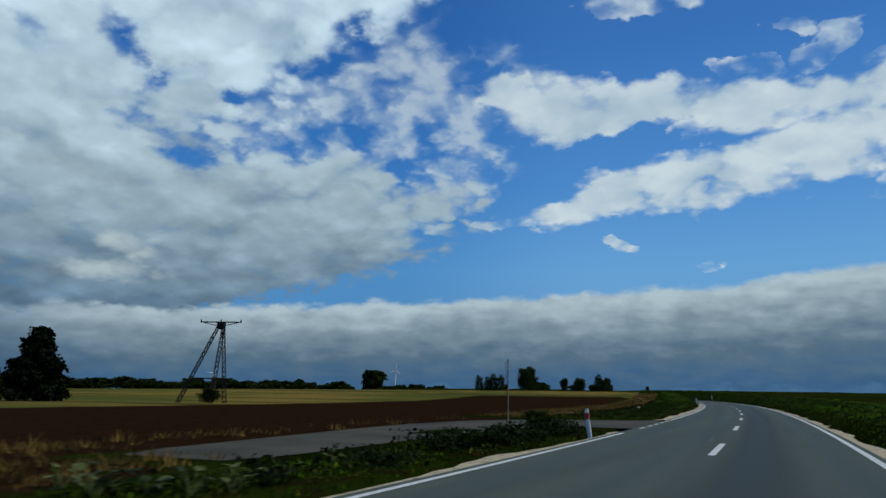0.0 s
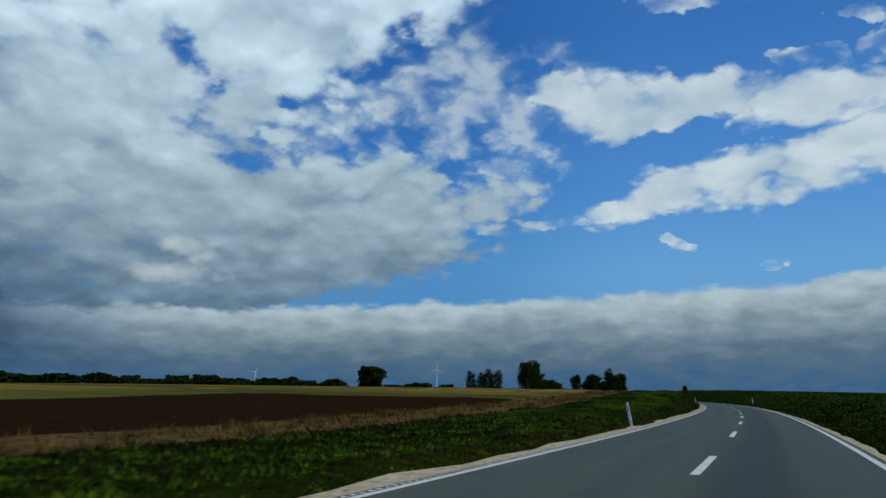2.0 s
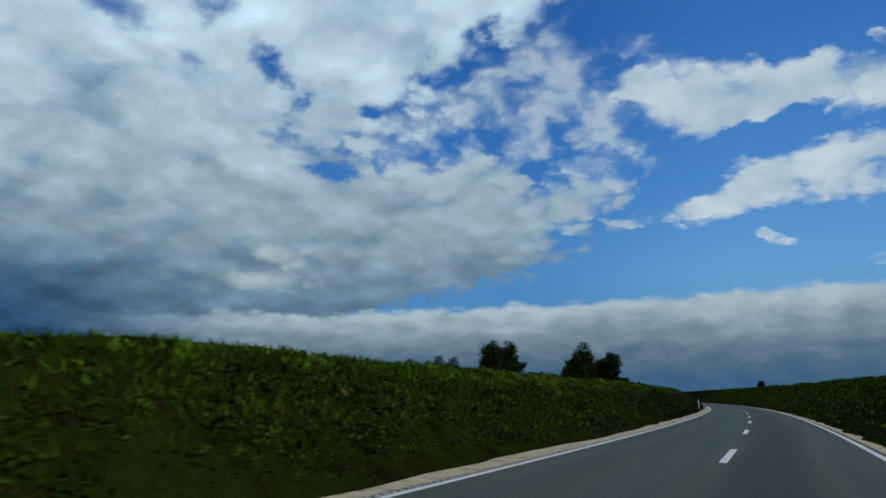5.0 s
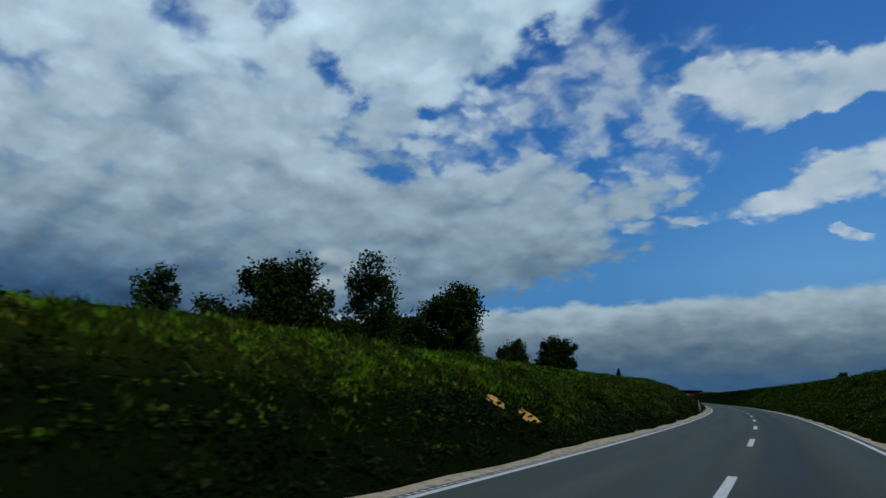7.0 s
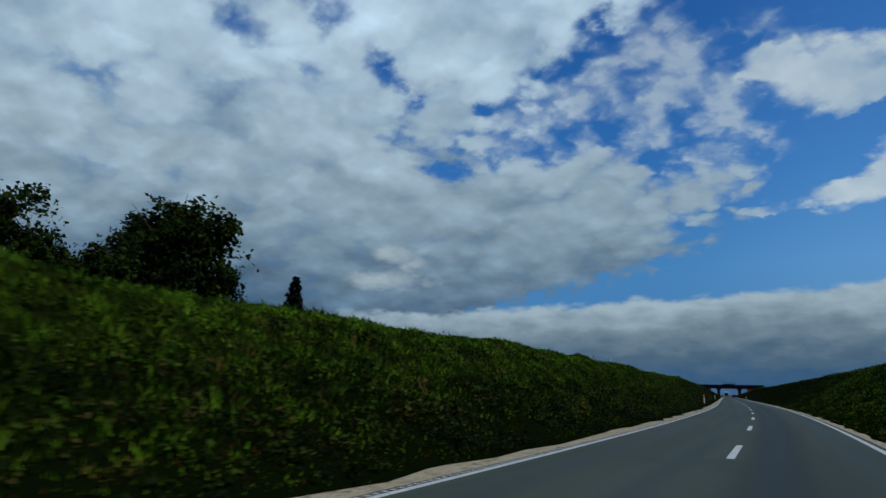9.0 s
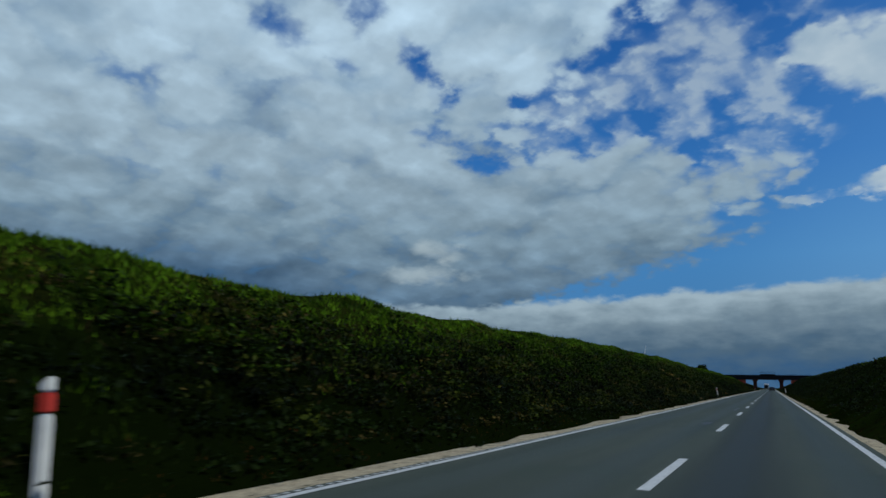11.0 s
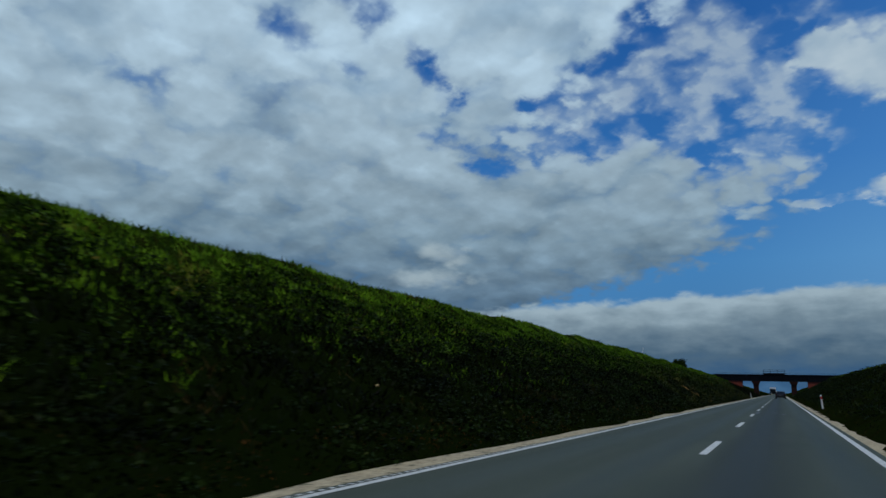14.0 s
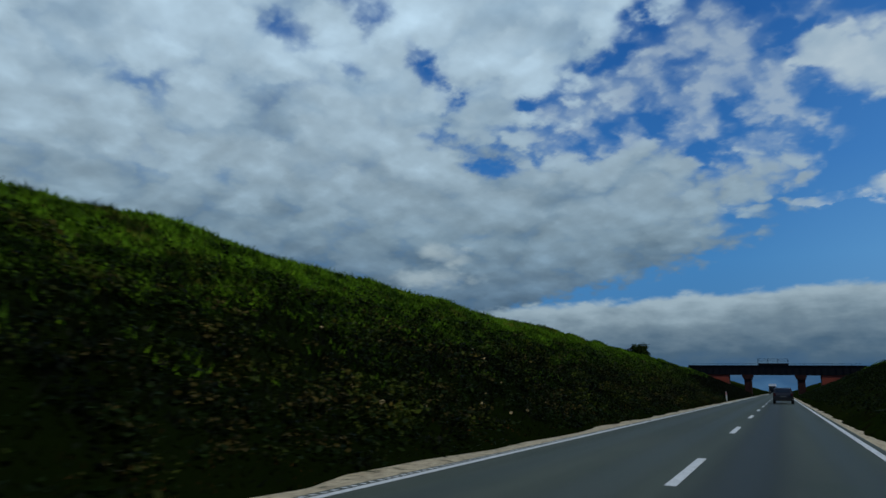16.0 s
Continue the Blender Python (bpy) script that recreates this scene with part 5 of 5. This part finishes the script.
# rusty herbs along the gravel's edge
stuff("rough_growth", [blades(*scatter(rg, -5, 20, -4.3, -3.6, 26, 0.45, 2.0), rg, 5, 0.05, 0.13, 0.016, 0.7), blades(*scatter(rg, 35, 700, -4.3, -3.68, 26, 0.48, 2.0), rg, 5, 0.05, 0.13, 0.016, 0.7), blades(*scatter(rg, -5, 700, 3.3, 3.8, 24, 0.45, 2.5), rg, 5, 0.05, 0.13, 0.018, 0.7)], m_rough, "ragged grass tufts creeping over the gravel edge", "grass")
ch = [blades(*scatter(rg, -5, 700, -4.75, -4.0, 22, 0.42, 9.0), rg, 5, 0.04, 0.14, 0.018), blades(*scatter(rg, -5, 700, 3.7, 4.3, 8, 0.5, 7.0), rg, 4, 0.04, 0.14, 0.02)]
stuff("rusty_herbs", ch, m_rust, "low reddish-brown herbs along the gravel edge", "weeds")
# dry stalks
ch = [blades(*scatter(rg, -8, 7.6, -13.5, -7.0, 12, 0.45, 6.0), rg, 6, 0.05, 0.22, 0.02, 0.6), blades(*scatter(rg, 34, 150, -14.0, -10.6, 12, 0.5, 3.0), rg, 6, 0.08, 0.30, 0.02, 0.5), blades(*band(rg, 60, 225, 0.05, 0.75, 6, sieve=0.60, seed=8.0), rg, 6, 0.12, 0.34, 0.018, 0.5), blades(*band(rg, 225, 430, 0.3, 0.75, 4, sieve=0.60, seed=8.0), rg, 6, 0.12, 0.34, 0.018, 0.5),
      blades(*clear_of_track(*scatter(rg, -6, 30, -14, -11.3, 6, 0.5, 5.0)), rg, 6, 0.08, 0.25, 0.02, 0.5)]
stuff("dry_grass", ch, m_drygrass, "dry straw-coloured grass stalks", "grass")


def weeds(s, lat, rng, per, size, high, spread_=0.22):
    x, y = plan(s, lat)
    z = ground_z(s, lat)
    c = np.repeat(np.stack((x, y, z), -1), per, 0)
    hh = np.repeat(rng.uniform(0.4, 1.0, len(s)) * high, per)
    p = c + np.stack((rng.normal(0, spread_, len(c)), rng.normal(0, spread_, len(c)), rng.uniform(0.02, 1.0, len(c)) * hh), -1)
    return leaf_cloud(p, size, rng, 0.45)


s_, l_ = scatter(rg, 11, 21.8, -6.3, -4.5, 3.2)
# near-black leaves put shade on the lower slope and the far right bank
ch = [weeds(s_, l_, rg, 60, 0.065, 0.46), weeds(*scatter(rg, 2.5, 9, -6.2, -4.6, 1.4), rg, 40, 0.06, 0.3), weeds(*band(rg, 90, 700, 0.06, 0.8, 9, sieve=0.5, seed=21.0), rg, 34, 0.042, 0.26, 0.16), weeds(*band(rg, 430, 700, 0.0, 0.8, 14, sieve=0.45, seed=31.0), rg, 30, 0.05, 0.34, 0.16), weeds(*scatter(rg, 100, 430, 4.3, 11, 0.3), rg, 30, 0.05, 0.25, 0.16), weeds(*scatter(rg, 430, 790, 4.4, 11, 1.6), rg, 14, 0.065, 0.16, 0.25)]
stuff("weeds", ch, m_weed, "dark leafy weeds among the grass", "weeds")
stuff("weeds", [blades(*scatter(rg, 60, 780, 3.7, 9.5, 4), rg, 4, 0.06, 0.2, 0.03, 0.7)], m_weed, "dark green weedy grass on the opposite bank", "weeds")
ch = [weeds(*band(rg, 80, 225, 0.05, 0.85, 8, sieve=0.5, seed=13.0), rg, 26, 0.042, 0.24, 0.16), weeds(*band(rg, 225, 305, 0.35, 0.85, 7, sieve=0.5, seed=13.0), rg, 26, 0.042, 0.24, 0.16), weeds(*band(rg, 305, 428, 0.02, 0.85, 22, sieve=0.45, seed=13.0), rg, 28, 0.044, 0.24, 0.18), weeds(*band(rg, 590, 700, 0.02, 0.7, 16, sieve=0.5, seed=17.0), rg, 26, 0.046, 0.3, 0.16), weeds(*band(rg, 432, 540, 0.1, 0.8, 15, sieve=0.5, seed=19.0), rg, 30, 0.055, 0.36, 0.18), weeds(*clear_of_track(*scatter(rg, 3, 60, -9.0, -4.3, 0.5, 0.5, 15.0)), rg, 20, 0.05, 0.15, 0.15)]
stuff("olive_herbs", ch, m_olive, "olive and yellowing herbs among the grass", "weeds")


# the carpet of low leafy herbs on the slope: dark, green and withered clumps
# the dark clumps low down hold the slope's shade in their colour
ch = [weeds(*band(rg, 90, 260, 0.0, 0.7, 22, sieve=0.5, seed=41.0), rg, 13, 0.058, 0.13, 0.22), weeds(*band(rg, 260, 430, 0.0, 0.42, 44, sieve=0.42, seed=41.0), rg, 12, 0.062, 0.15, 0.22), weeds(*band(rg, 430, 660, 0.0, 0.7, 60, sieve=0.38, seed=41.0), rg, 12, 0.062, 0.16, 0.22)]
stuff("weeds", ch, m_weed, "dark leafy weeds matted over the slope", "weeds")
ch = [weeds(*band(rg, 90, 260, 0.15, 0.95, 40, sieve=0.40, seed=43.0), rg, 13, 0.054, 0.12, 0.24), weeds(*band(rg, 260, 430, 0.28, 0.95, 36, sieve=0.42, seed=43.0), rg, 13, 0.054, 0.12, 0.24), weeds(*band(rg, 430, 530, 0.35, 0.88, 34, sieve=0.46, seed=43.0), rg, 13, 0.058, 0.13, 0.22), weeds(*band(rg, 530, 700, 0.45, 0.78, 26, sieve=0.45, seed=45.0), rg, 16, 0.05, 0.13, 0.22), weeds(*scatter(rg, 60, 430, 3.8, 10.5, 1.6), rg, 14, 0.07, 0.14, 0.25)]
stuff("green_herbs", ch, m_herb, "fresh green herbs in uneven clumps on the banks", "weeds")
ch = [weeds(*band(rg, 304, 430, 0.10, 0.70, 13, sieve=0.55, seed=47.0), rg, 20, 0.045, 0.18, 0.18), weeds(*band(rg, 430, 535, 0.05, 0.85, 16, sieve=0.55, seed=49.0), rg, 20, 0.048, 0.22, 0.16), weeds(*band(rg, 592, 690, 0.05, 0.6, 16, sieve=0.52, seed=51.0), rg, 20, 0.048, 0.22, 0.16)]
stuff("withered_herbs", ch, m_brownherb, "withered brown and straw-coloured herbs on the slope", "weeds")


# tussocks that stand out of the carpet
ch = [weeds(*band(rg, 306, 430, 0.06, 0.8, 4.5, sieve=0.5, seed=61.0), rg, 44, 0.06, 0.42, 0.17), weeds(*band(rg, 430, 540, 0.05, 0.8, 7, sieve=0.48, seed=63.0), rg, 44, 0.062, 0.50, 0.18), weeds(*band(rg, 590, 690, 0.05, 0.7, 6, sieve=0.5, seed=65.0), rg, 44, 0.062, 0.46, 0.18)]
stuff("tussocks", ch, m_olive, "olive and straw-coloured leafy tussocks on the slope", "weeds")
ch = [weeds(*band(rg, 100, 430, 0.1, 0.78, 4.5, sieve=0.5, seed=67.0), rg, 40, 0.055, 0.34, 0.17), weeds(*band(rg, 430, 690, 0.4, 0.8, 5, sieve=0.48, seed=69.0), rg, 40, 0.06, 0.38, 0.18)]
stuff("tussocks", ch, m_herb, "green leafy tussocks on the slope", "weeds")


# ---------------- tar repairs in the road ----------------
m_tar = plain("tar", (0.012, 0.014, 0.017), 0.5, vary=0.3, scale=3, grain=40)


def tar(s0, s1, lat, w, seed):
    vs, fs, n_ = [], [], 14
    for i in range(n_ + 1):
        k = i / n_
        h = w * (0.35 + 0.65 * math.sin(math.pi * min(max(k, 0.04), 0.96)) ** 0.4)
        for sg in (-1, 1):
            la = lat + sg * h * (1 + 0.5 * noise.noise((k * 6 + seed, sg * 2.0, seed))) + 0.08 * noise.noise((k * 4, seed, 1.0))
            x, y = plan(s0 + (s1 - s0) * k, la)
            vs.append((float(x), float(y), 0.004))
    for i in range(n_):
        fs.append((2 * i, 2 * i + 1, 2 * i + 3, 2 * i + 2))
    tagged(new("tar_patch", mesh("tar_patch", vs, fs, m_tar)), "dark tar repair along the road's middle", "road repair", kind="structure")


for i, (a, b_, la, w) in enumerate(((463.0, 465.3, -0.42, 0.09), (465.7, 468.0, -0.40, 0.08), (581.2, 586.2, 0.16, 0.10), (584.2, 585.3, 1.0, 0.16), (581.0, 582.6, 1.5, 0.10), (157.2, 164.5, -0.17, 0.06), (447.8, 449.4, -0.6, 0.12), (17.0, 19.5, -0.4, 0.05))):
    tar(a, b_, la, w, i * 3.7)
